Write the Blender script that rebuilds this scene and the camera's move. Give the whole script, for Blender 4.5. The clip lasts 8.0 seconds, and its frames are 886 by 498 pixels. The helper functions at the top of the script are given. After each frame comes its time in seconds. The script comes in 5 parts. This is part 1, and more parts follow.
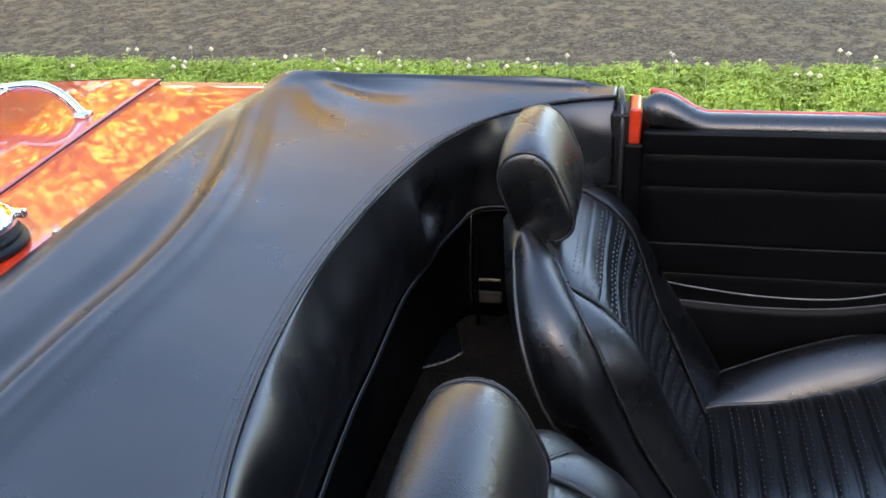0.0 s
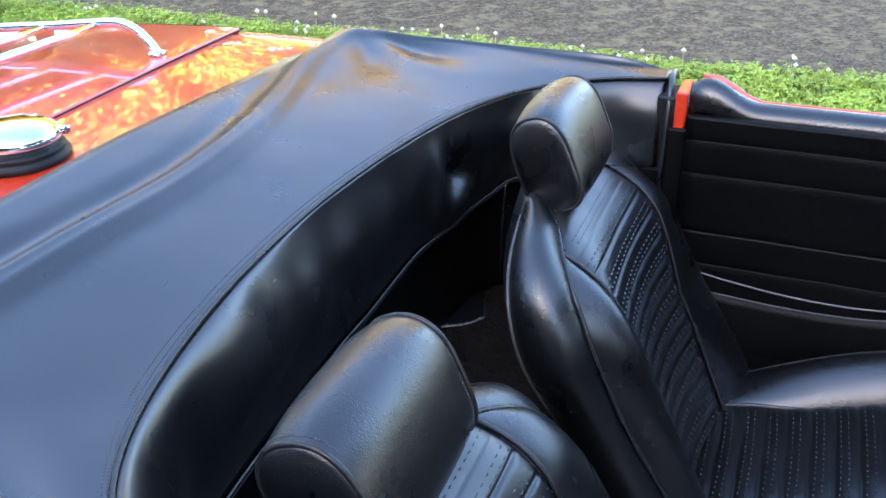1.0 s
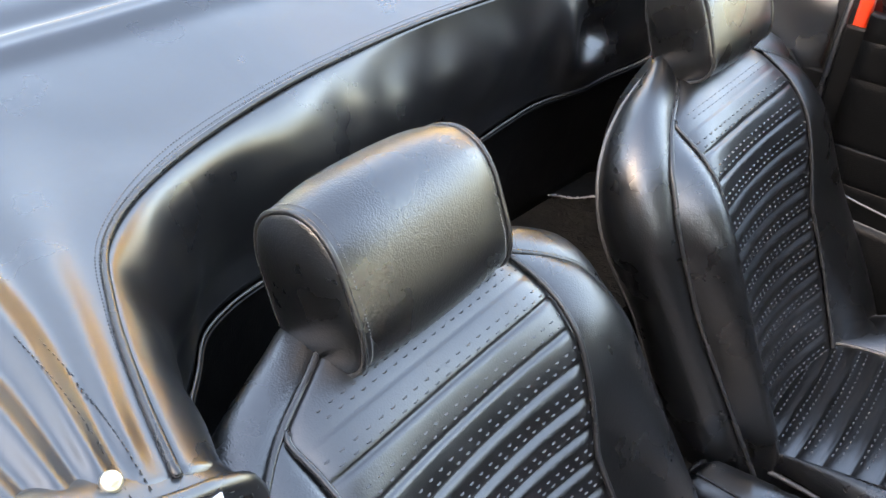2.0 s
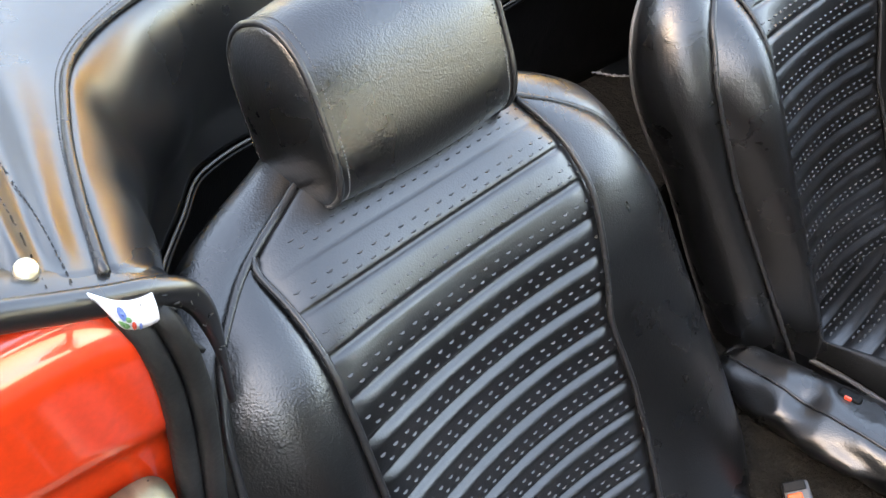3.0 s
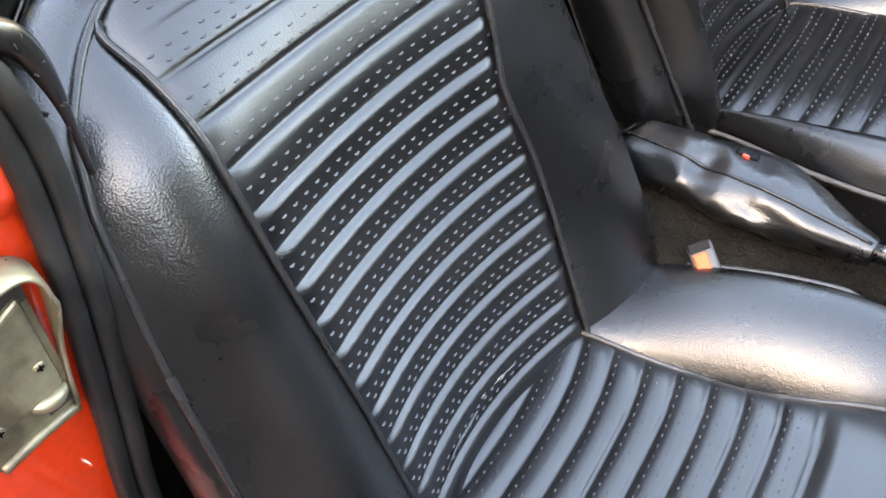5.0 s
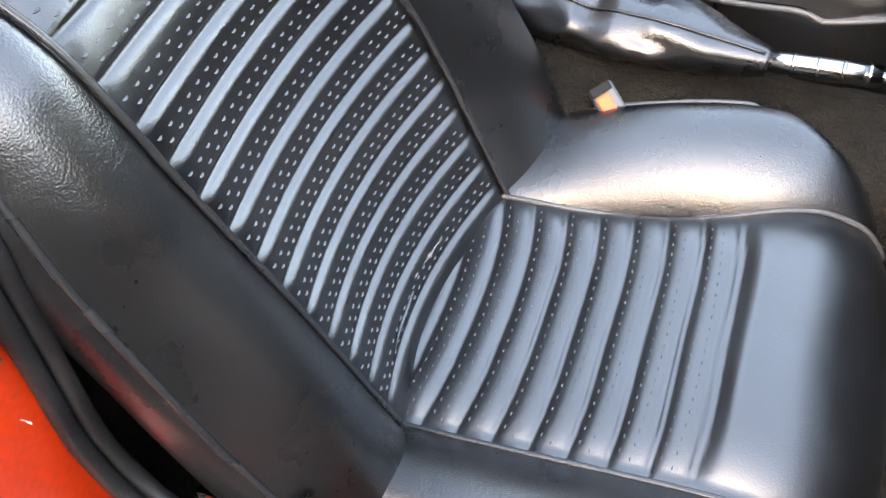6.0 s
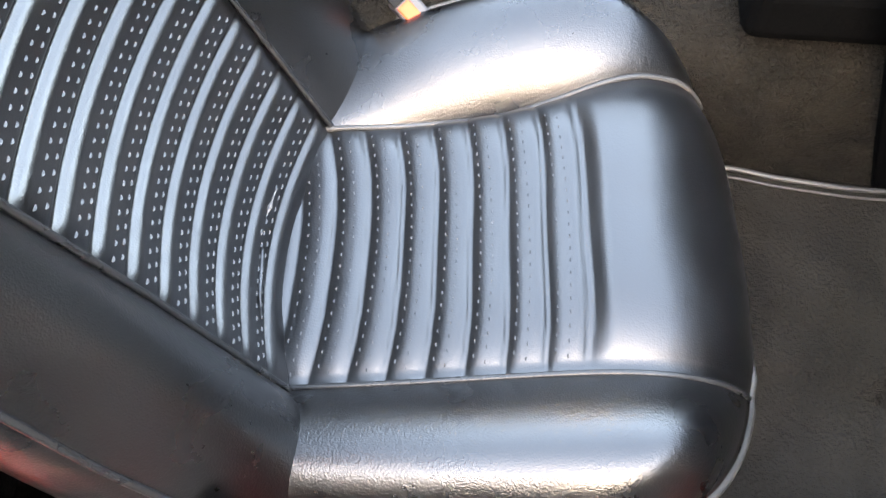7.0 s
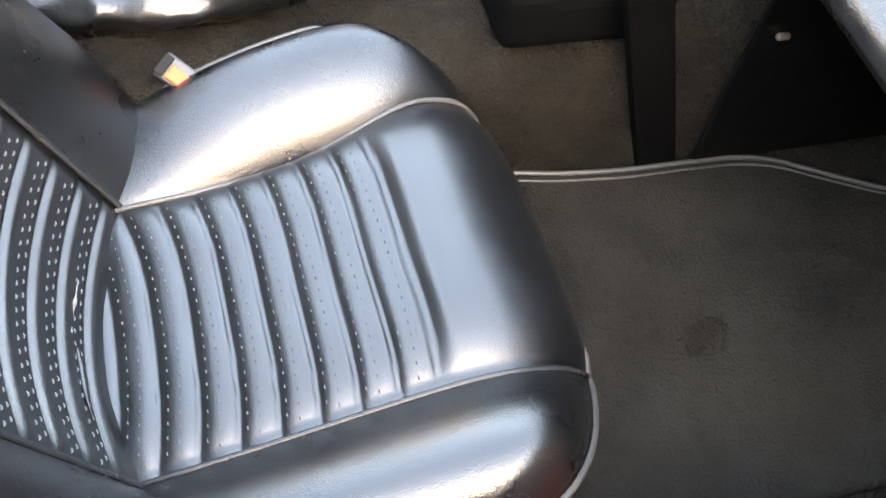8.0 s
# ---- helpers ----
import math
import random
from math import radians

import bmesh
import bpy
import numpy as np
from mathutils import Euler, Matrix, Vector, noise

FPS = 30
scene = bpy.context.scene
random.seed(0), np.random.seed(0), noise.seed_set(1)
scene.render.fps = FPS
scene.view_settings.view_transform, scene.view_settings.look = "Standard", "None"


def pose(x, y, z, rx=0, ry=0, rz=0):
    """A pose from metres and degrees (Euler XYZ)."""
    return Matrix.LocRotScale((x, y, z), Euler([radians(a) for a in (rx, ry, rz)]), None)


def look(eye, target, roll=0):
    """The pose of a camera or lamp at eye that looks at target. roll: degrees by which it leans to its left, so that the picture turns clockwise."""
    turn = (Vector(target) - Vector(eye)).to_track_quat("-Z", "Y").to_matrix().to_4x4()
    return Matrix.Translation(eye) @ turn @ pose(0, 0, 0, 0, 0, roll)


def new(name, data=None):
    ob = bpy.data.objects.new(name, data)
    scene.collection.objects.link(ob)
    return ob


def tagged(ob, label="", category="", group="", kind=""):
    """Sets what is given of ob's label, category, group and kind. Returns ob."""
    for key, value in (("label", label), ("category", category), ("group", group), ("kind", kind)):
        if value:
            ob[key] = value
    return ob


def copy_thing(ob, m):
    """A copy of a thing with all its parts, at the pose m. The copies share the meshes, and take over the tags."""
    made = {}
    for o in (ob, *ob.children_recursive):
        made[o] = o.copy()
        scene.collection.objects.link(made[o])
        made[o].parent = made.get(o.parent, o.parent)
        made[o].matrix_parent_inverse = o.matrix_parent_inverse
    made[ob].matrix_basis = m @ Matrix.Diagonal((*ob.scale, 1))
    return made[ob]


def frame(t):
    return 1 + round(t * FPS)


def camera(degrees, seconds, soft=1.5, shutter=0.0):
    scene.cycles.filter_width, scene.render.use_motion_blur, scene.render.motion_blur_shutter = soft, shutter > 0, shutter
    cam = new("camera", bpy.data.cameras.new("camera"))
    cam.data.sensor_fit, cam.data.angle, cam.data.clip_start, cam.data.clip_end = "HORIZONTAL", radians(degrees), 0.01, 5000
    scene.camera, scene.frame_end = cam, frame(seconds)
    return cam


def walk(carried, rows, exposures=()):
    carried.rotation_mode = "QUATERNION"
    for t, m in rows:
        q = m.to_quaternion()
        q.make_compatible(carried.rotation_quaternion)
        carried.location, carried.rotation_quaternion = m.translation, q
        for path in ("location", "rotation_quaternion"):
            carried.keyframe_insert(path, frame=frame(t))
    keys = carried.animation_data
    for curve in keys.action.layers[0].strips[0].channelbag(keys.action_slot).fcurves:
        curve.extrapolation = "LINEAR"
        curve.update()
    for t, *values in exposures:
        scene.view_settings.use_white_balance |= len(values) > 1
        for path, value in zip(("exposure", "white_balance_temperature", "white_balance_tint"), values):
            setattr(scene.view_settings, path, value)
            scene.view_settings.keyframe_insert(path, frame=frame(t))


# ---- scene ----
cam = camera(53.1, 8.0)
EXPOSURES = [(0, 2.8, 7200, 15), (0.5, 3.0, 6000, 15), (1.0, 3.15, 6200, 15), (1.3, 3.85, 7600, 15), (1.5, 4.3, 8300, 15), (1.7, 4.25, 8500, 15), (3.0, 4.25, 9300, 15), (4.0, 4.6, 9500, 15), (4.5, 4.7, 9600, 15), (6.0, 5.0, 9600, 15), (6.5, 5.12, 9700, 14), (7.0, 5.27, 9700, 14), (8.0, 5.36, 10200, 14)]
PATH = [
    (0, (0.061, -0.819, 1.29), (-0.347, 0.903, 0.359), -3.3),
    (0.5, (0.148, -0.799, 1.293), (-0.202, 0.991, 0.473), 0.3),
    (1, (0.225, -0.816, 1.259), (-0.446, 0.814, 0.314), -1.1),
    (1.4, (0.261, -0.808, 1.21), (-0.379, 0.765, 0.153), 1.9),
    (1.5, (0.263, -0.8, 1.203), (-0.427, 0.749, 0.141), 1.8),
    (1.7, (0.288, -0.782, 1.192), (-0.535, 0.683, 0.108), 3.0),
    (2.8, (0.374, -0.709, 1.1), (-0.677, 0.449, -0.147), 1.7),
    (3, (0.379, -0.71, 1.087), (-0.635, 0.444, -0.194), 1.7),
    (3.3, (0.378, -0.713, 1.066), (-0.591, 0.433, -0.257), 2.0),
    (3.5, (0.385, -0.718, 1.061), (-0.571, 0.41, -0.286), 1.8),
    (4, (0.395, -0.715, 1.048), (-0.511, 0.414, -0.333), 2.0),
    (4.5, (0.414, -0.712, 1.029), (-0.422, 0.408, -0.402), 1.4),
    (4.7, (0.413, -0.713, 1.02), (-0.383, 0.401, -0.437), 1.3),
    (5.8, (0.426, -0.723, 0.99), (-0.142, 0.333, -0.611), -2.7),
    (6, (0.426, -0.722, 0.984), (-0.085, 0.318, -0.646), -4.3),
    (6.2, (0.426, -0.727, 0.977), (-0.015, 0.31, -0.675), -6.0),
    (6.5, (0.403, -0.719, 0.963), (0.12, 0.28, -0.746), -5.2),
    (7, (0.381, -0.711, 0.954), (0.316, 0.302, -0.77), 0.8),
    (7.5, (0.358, -0.708, 0.952), (0.516, 0.323, -0.754), 8.1),
    (8, (0.341, -0.72, 0.952), (0.773, 0.341, -0.687), 10.0),
]
walk(cam, [(t, look(eye, target, roll)) for t, eye, target, roll in PATH], EXPOSURES)

# ---- world, sun, exposure ----
SUN_EL, SUN_ROT = radians(25), radians(180)
world = bpy.data.worlds.new("sky")
scene.world = world
world.use_nodes = True
wn = world.node_tree.nodes
sky = wn.new("ShaderNodeTexSky")
sky.sky_type = "NISHITA"
sky.sun_disc = False
sky.sun_elevation, sky.sun_rotation = SUN_EL, SUN_ROT
sky.air_density, sky.dust_density, sky.ozone_density = 1.0, 1.6, 1.2
wn["Background"].inputs["Strength"].default_value = 0.15
world.node_tree.links.new(sky.outputs["Color"], wn["Background"].inputs["Color"])
sun_lamp = new("sun", bpy.data.lights.new("sun", "SUN"))
sun_lamp.data.energy, sun_lamp.data.angle, sun_lamp.data.color = 5.0, radians(0.6), (1.0, 0.84, 0.62)
sun_lamp.matrix_world = look((0, -20, 20 * math.tan(SUN_EL)), (0, 0, 0))


# ---- materials ----
def material(name, color, rough=0.5, metal=0.0, spread=0.25, grain=0.0, grain_scale=300.0, wave=0.0, wave_scale=20.0,
             cells=False, stain=None, stain_scale=6.0, coat=0.0, spec=0.5, rough_spread=0.15, sheen=0.0, per_object=0.0, fleck=0.17):
    m = bpy.data.materials.new(name)
    m.use_nodes = True
    nt = m.node_tree
    N, L = nt.nodes, nt.links
    b = N["Principled BSDF"]
    co = N.new("ShaderNodeTexCoord").outputs["Object"]

    def noise_tex(scale, detail=5.0, distortion=0.0):
        n = N.new("ShaderNodeTexNoise")
        n.inputs["Scale"].default_value, n.inputs["Detail"].default_value = scale, detail
        n.inputs["Distortion"].default_value = distortion
        L.new(co, n.inputs["Vector"])
        return n.outputs["Fac"]

    def ramp(fac, lo, hi, a=0.3, z=0.7):
        r = N.new("ShaderNodeMapRange")
        r.inputs["From Min"].default_value, r.inputs["From Max"].default_value = a, z
        r.inputs["To Min"].default_value, r.inputs["To Max"].default_value = lo, hi
        L.new(fac, r.inputs["Value"])
        return r.outputs["Result"]

    def mix(fac, a, z, kind="MIX"):
        x = N.new("ShaderNodeMix")
        x.data_type, x.blend_type = "RGBA", kind
        for sock, val in ((x.inputs["Factor"], fac), (x.inputs["A"], a), (x.inputs["B"], z)):
            if isinstance(val, (int, float)):
                sock.default_value = val
            elif isinstance(val, tuple):
                sock.default_value = (*val, 1.0)
            else:
                L.new(val, sock)
        return x.outputs["Result"]

    dark = tuple(c * (1 - spread) for c in color)
    light = tuple(min(1.0, c * (1 + spread)) for c in color)
    col = mix(ramp(noise_tex(stain_scale, 6.0, 0.4), 0, 1), dark, light)
    fine = mix(ramp(noise_tex(max(grain_scale * 0.5, 40.0)), 0, 1), (1 - fleck,) * 3, (1 + fleck,) * 3)
    col = mix(0.6 if fleck < 0.3 else 1.0, col, fine, "MULTIPLY")
    if stain:
        col = mix(ramp(noise_tex(stain_scale * 0.45, 7.0, 0.8), 0, 1, 0.5, 0.68), col, stain)
    if per_object:
        info = N.new("ShaderNodeObjectInfo")
        hsv = N.new("ShaderNodeHueSaturation")
        L.new(ramp(info.outputs["Random"], 1 - per_object, 1 + per_object, 0, 1), hsv.inputs["Value"])
        L.new(col, hsv.inputs["Color"])
        col = hsv.outputs["Color"]
    L.new(col, b.inputs["Base Color"])
    L.new(ramp(noise_tex(stain_scale * 1.7), max(0.02, rough - rough_spread * rough), rough + rough_spread * rough), b.inputs["Roughness"])
    b.inputs["Metallic"].default_value = metal
    b.inputs["Specular IOR Level"].default_value = spec
    b.inputs["Coat Weight"].default_value, b.inputs["Coat Roughness"].default_value = coat, 0.03
    b.inputs["Coat IOR"].default_value = 1.7
    if sheen:
        b.inputs["Sheen Weight"].default_value, b.inputs["Sheen Roughness"].default_value = sheen, 0.5
    normal = None
    if wave:
        bw = N.new("ShaderNodeBump")
        bw.inputs["Strength"].default_value, bw.inputs["Distance"].default_value = 1.0, wave
        L.new(noise_tex(wave_scale, 3.0, 0.6), bw.inputs["Height"])
        normal = bw.outputs["Normal"]
    if grain:
        bg = N.new("ShaderNodeBump")
        bg.inputs["Strength"].default_value, bg.inputs["Distance"].default_value = 1.0, grain
        if cells:
            v = N.new("ShaderNodeTexVoronoi")
            v.feature = "SMOOTH_F1"
            v.inputs["Scale"].default_value = grain_scale
            L.new(co, v.inputs["Vector"])
            L.new(ramp(v.outputs["Distance"], 1, 0, 0.0, 0.7), bg.inputs["Height"])
        else:
            L.new(noise_tex(grain_scale, 4.0), bg.inputs["Height"])
        if normal:
            L.new(normal, bg.inputs["Normal"])
        normal = bg.outputs["Normal"]
    if normal:
        L.new(normal, b.inputs["Normal"])
    return m


LEATHER = material("black_leather", (0.0032, 0.0032, 0.0034), 0.29, spec=0.95, grain=0.00016, grain_scale=720, cells=True, wave=0.00022, wave_scale=170, spread=0.25, stain_scale=9)
RIBBED = material("ribbed_leather", (0.0034, 0.0034, 0.0036), 0.33, spec=0.95, grain=0.00009, grain_scale=680, cells=True, wave=0.0001, wave_scale=90, spread=0.25, stain_scale=14)
# Paler than the leather: the glint on each pressed lip is put into the colour.
DIMPLE_GLINT = material("embossed_dots", (0.042, 0.043, 0.045), 0.40, spec=0.5, spread=0.2)
VINYL = material("cover_vinyl", (0.007, 0.0072, 0.008), 0.30, spec=0.95, wave=0.0012, wave_scale=6, spread=0.2, stain_scale=5)
PIPING = material("black_piping", (0.018, 0.018, 0.018), 0.28, spread=0.2, grain=0.0002, grain_scale=500)
PALE_PIPING = material("worn_piping", (0.06, 0.056, 0.052), 0.4, spread=0.35, grain=0.0003, grain_scale=500)
WORN_EDGE = material("worn_edge", (0.20, 0.19, 0.18), 0.45, spread=0.3)
STITCH = material("grey_thread", (0.10, 0.10, 0.10), 0.7, spread=0.2)
CARPET = material("dark_carpet", (0.0125, 0.010, 0.007), 0.95, grain=0.005, grain_scale=420, wave=0.014, wave_scale=55, spread=0.4, stain_scale=16, spec=0.15)
MAT = material("ribbed_mat", (0.0072, 0.0058, 0.0042), 0.9, grain=0.003, grain_scale=240, wave=0.006, wave_scale=26, spread=0.55, stain_scale=6, spec=0.2, stain=(0.015, 0.0125, 0.009))
CRACKLE = material("black_crackle", (0.0022, 0.0022, 0.0022), 0.9, spec=0.02, grain=0.0006, grain_scale=300, spread=0.3)
TRIM = material("black_trim", (0.003, 0.003, 0.003), 0.42, spec=0.13, grain=0.00025, grain_scale=600, cells=True, wave=0.0015, wave_scale=18, spread=0.3)
RUBBER = material("black_rubber", (0.008, 0.008, 0.008), 0.55, spec=0.35, grain=0.0006, grain_scale=260, spread=0.35, stain_scale=20, stain=(0.02, 0.019, 0.018))
PAINT = material("red_paint", (0.66, 0.038, 0.008), 0.35, coat=1.0, spread=0.06, wave=0.0, rough_spread=0.05)
CHROME = material("chrome", (0.80, 0.80, 0.80), 0.07, metal=1.0, spread=0.05)
DULL_CHROME = material("dull_chrome", (0.30, 0.30, 0.30), 0.2, metal=1.0, spread=0.2, stain=(0.12, 0.11, 0.10), stain_scale=25)
# Dark brown for the striker's painted recess shade and for the hood bracket's plate.
RECESS_SHADE_PLATE = material("recess_shade_and_plate", (0.035, 0.030, 0.024), 0.6, spread=0.5, stain_scale=40)
STEEL = material("worn_zinc", (0.30, 0.265, 0.175), 0.45, metal=0.7, spread=0.35, stain=(0.10, 0.07, 0.045), stain_scale=30, grain=0.0006, grain_scale=160)
ORANGE = material("orange_plastic", (0.70, 0.085, 0.010), 0.5, spread=0.08)
GREY = material("grey_plastic", (0.05, 0.05, 0.053), 0.4, spread=0.15)
WHITE = material("white_tag", (0.75, 0.76, 0.80), 0.5, spread=0.08)
BLUE = material("blue_print", (0.10, 0.16, 0.42), 0.5, spread=0.2)
GREEN = material("green_print", (0.10, 0.26, 0.10), 0.5, spread=0.2)
BRASS = material("nickel_stud", (0.60, 0.55, 0.44), 0.3, metal=0.9, spread=0.15)
FOAM = material("white_foam", (0.12, 0.12, 0.12), 0.8, spread=0.2)
ASPHALT = material("old_asphalt", (0.108, 0.090, 0.060), 0.9, grain=0.012, grain_scale=120, wave=0.003, wave_scale=9, spread=0.40, stain=(0.225, 0.183, 0.102), stain_scale=20, spec=0.2, fleck=0.7)
UNSEEN_DRIVE = material("unseen_dark_drive", (0.045, 0.043, 0.04), 0.9, grain=0.008, grain_scale=190, spread=0.3, stain_scale=2.0, spec=0.2, fleck=0.4)
GRAVEL = material("gravel", (0.19, 0.16, 0.12), 0.9, spread=0.5, stain_scale=14, spec=0.2)
SOIL = material("lawn_soil", (0.075, 0.10, 0.035), 0.95, grain=0.02, grain_scale=60, spread=0.5, stain_scale=2.5, spec=0.1)
GRASS = material("clover_grass", (0.31, 0.42, 0.07), 0.6, spread=0.35, stain_scale=5, spec=0.3)
FLOWER = material("clover_flower", (0.74, 0.68, 0.48), 0.8, spread=0.1)
# Two foliage tones: shade put into the first colour, yellow sunlight into the second.
SHADED_LEAF = material("shaded_leaf", (0.05, 0.06, 0.02), 0.6, spread=0.45, stain_scale=1.5)
SUNLIT_LEAF = material("sunlit_leaf", (0.42, 0.29, 0.035), 0.6, spread=0.45, stain_scale=1.5)
BARK = material("bark", (0.10, 0.075, 0.055), 0.9, grain=0.02, grain_scale=30, spread=0.4)
SHADE_HOUSE = material("shade_house_boards", (0.05, 0.045, 0.04), 0.8, spread=0.15, grain=0.004, grain_scale=40)
ROOFING = material("roof_shingle", (0.10, 0.09, 0.085), 0.9, spread=0.3, grain=0.01, grain_scale=20)
TYRE = material("tyre_rubber", (0.02, 0.02, 0.02), 0.8, spread=0.3)


# ---- mesh helpers ----
def thing(name, label, category, at=(0, 0, 0), group=""):
    ob = new(name)
    ob.location = at
    ob.empty_display_size = 0.1
    return tagged(ob, label, category, group)


def attach(ob, parent):
    ob.parent = parent
    if not parent.parent:
        ob.matrix_parent_inverse = Matrix.Translation(-parent.location)
    return ob


def mesh_part(name, verts, faces, mat, parent=None, label="", smooth=True, kind=""):
    me = bpy.data.meshes.new(name)
    me.from_pydata([tuple(v) for v in verts], [], faces)
    me.materials.append(mat)
    if smooth:
        me.polygons.foreach_set("use_smooth", [True] * len(me.polygons))
    bm = bmesh.new()
    bm.from_mesh(me)
    bmesh.ops.recalc_face_normals(bm, faces=bm.faces)
    bm.to_mesh(me)
    bm.free()
    me.update()
    ob = new(name, me)
    if parent:
        attach(ob, parent)
    return tagged(ob, label, kind=kind)


def part(name, bm, mat, parent=None, label="", smooth=False, kind=""):
    me = bpy.data.meshes.new(name)
    bmesh.ops.recalc_face_normals(bm, faces=bm.faces)
    bm.to_mesh(me)
    bm.free()
    me.materials.append(mat)
    if smooth:
        me.polygons.foreach_set("use_smooth", [True] * len(me.polygons))
    ob = new(name, me)
    if parent:
        attach(ob, parent)
    return tagged(ob, label, kind=kind)


def grid_data(fn, us, vs, wrap=False, caps=False):
    """A sheet of points fn(u, v); wrap joins the last v to the first, caps closes both u ends."""
    verts = [fn(u, v) for u in us for v in vs]
    nu, nv = len(us), len(vs)
    faces = []
    for i in range(nu - 1):
        for j in range(nv if wrap else nv - 1):
            k = (j + 1) % nv
            faces.append((i * nv + j, i * nv + k, (i + 1) * nv + k, (i + 1) * nv + j))
    if caps:
        faces.append(tuple(range(nv)))
        faces.append(tuple((nu - 1) * nv + j for j in reversed(range(nv))))
    return verts, faces


def sheet(name, fn, us, vs, mat, parent=None, label="", wrap=False, caps=False, smooth=True, kind="", thick=0.0):
    verts, faces = grid_data(fn, us, vs, wrap, caps)
    ob = mesh_part(name, verts, faces, mat, parent, label, smooth, kind)
    if thick:
        mod = ob.modifiers.new("thickness", "SOLIDIFY")
        mod.thickness, mod.offset = thick, -1
    return ob


def lin(a, b, n):
    return [a + (b - a) * i / (n - 1) for i in range(n)]


def curve_at(points):
    """A smooth function of 0..1 through the points (Catmull-Rom, by chord length)."""
    P = [Vector(p) for p in points]
    d = [0.0]
    for a, b in zip(P, P[1:]):
        d.append(d[-1] + (b - a).length)
    total = d[-1]

    def at(t):
        s = min(max(t, 0.0), 1.0) * total
        i = 0
        while i < len(P) - 2 and d[i + 1] < s:
            i += 1
        f = (s - d[i]) / max(d[i + 1] - d[i], 1e-9)
        p1, p2 = P[i], P[i + 1]
        h = d[i + 1] - d[i]
        m1 = (P[i + 1] - P[i - 1]) / (d[i + 1] - d[i - 1]) * h if i > 0 else (p2 - p1)
        m2 = (P[i + 2] - P[i]) / (d[i + 2] - d[i]) * h if i + 2 < len(P) else (p2 - p1)
        f2, f3 = f * f, f * f * f
        return p1 * (2 * f3 - 3 * f2 + 1) + m1 * (f3 - 2 * f2 + f) + p2 * (3 * f2 - 2 * f3) + m2 * (f3 - f2)
    at.total = total
    return at


def smoothed(f, h):
    """The same look-up with its corners rounded over h to either side."""
    def at(x):
        return sum(f(x + h * (k - 4) / 4) for k in range(9)) / 9
    return at


def table(*pairs):
    """A smooth-stepped look-up: table((x, y), ...)."""
    xs, ys = [p[0] for p in pairs], [p[1] for p in pairs]

    def at(x):
        if x <= xs[0]:
            return ys[0]
        for i in range(len(xs) - 1):
            if x <= xs[i + 1]:
                f = (x - xs[i]) / (xs[i + 1] - xs[i])
                return ys[i] + (ys[i + 1] - ys[i]) * f
        return ys[-1]
    return at


def tube(name, path, radius, mat, parent=None, label="", sides=8, closed=False, smooth=True, flat=1.0):
    """A round bar along the path; radius is a number or a function of 0..1."""
    P = [Vector(p) for p in path]
    n = len(P)
    verts, faces = [], []
    ref = Vector((0, 0, 1))
    side = None
    for i, p in enumerate(P):
        a, b = (P[i - 1], P[(i + 1) % n]) if closed else (P[max(i - 1, 0)], P[min(i + 1, n - 1)])
        t = (b - a).normalized()
        if side is None:
            side = t.cross(ref if abs(t.z) < 0.9 else Vector((1, 0, 0))).normalized()
        side = (side - t * side.dot(t)).normalized()
        up = t.cross(side)
        r = radius(i / max(n - 1, 1)) if callable(radius) else radius
        for k in range(sides):
            c, s = math.cos(2 * math.pi * k / sides), math.sin(2 * math.pi * k / sides)
            verts.append(p + side * (c * r) + up * (s * r * flat))
    for i in range(n if closed else n - 1):
        for k in range(sides):
            a, b = i * sides, ((i + 1) % n) * sides
            faces.append((a + k, a + (k + 1) % sides, b + (k + 1) % sides, b + k))
    if not closed:
        faces.append(tuple(range(sides)))
        faces.append(tuple((n - 1) * sides + k for k in reversed(range(sides))))
    return mesh_part(name, verts, faces, mat, parent, label, smooth)


def box_bm(x0, x1, y0, y1, z0, z1, bevel=0.004, segments=2):
    bm = bmesh.new()
    bmesh.ops.create_cube(bm, size=1)
    for v in bm.verts:
        v.co = Vector((x0 + (v.co.x + 0.5) * (x1 - x0), y0 + (v.co.y + 0.5) * (y1 - y0), z0 + (v.co.z + 0.5) * (z1 - z0)))
    if bevel:
        bmesh.ops.bevel(bm, geom=list(bm.edges), offset=bevel, segments=segments, affect="EDGES", profile=0.5)
    return bm


def lathe(name, profile, at, mat, parent=None, label="", sides=40, turn=None):
    """A turned body: profile of (radius, height) round z at the place."""
    rot = turn or Matrix.Identity(4)
    m = Matrix.Translation(at) @ rot

    def fn(u, v):
        r, h = profile[u]
        return m @ Vector((r * math.cos(v), r * math.sin(v), h))
    return sheet(name, fn, range(len(profile)), [2 * math.pi * k / sides for k in range(sides)], mat, parent, label, wrap=True, caps=True)


def smooth01(x):
    x = min(max(x, 0.0), 1.0)
    return x * x * (3 - 2 * x)


def wob(x, y, z, scale, seed=0.0):
    return noise.noise(Vector((x * scale + seed, y * scale - seed, z * scale + 2 * seed)))


# ---- ground, road, surroundings ----
def ground_z(x, y):
    base = 0.03 * smooth01((3.45 - y) / 0.25) + 0.012 * wob(x, y, 0, 1.3)
    return base


ys = [-400, -60, -12, -6, -3, -1, 1] + lin(1.4, 5.0, 37) + [6, 8, 9.2, 9.6, 12, 30, 90, 400]
xs = [-400, -80, -20, -9] + lin(-6, 5, 56) + [9, 20, 80, 400]
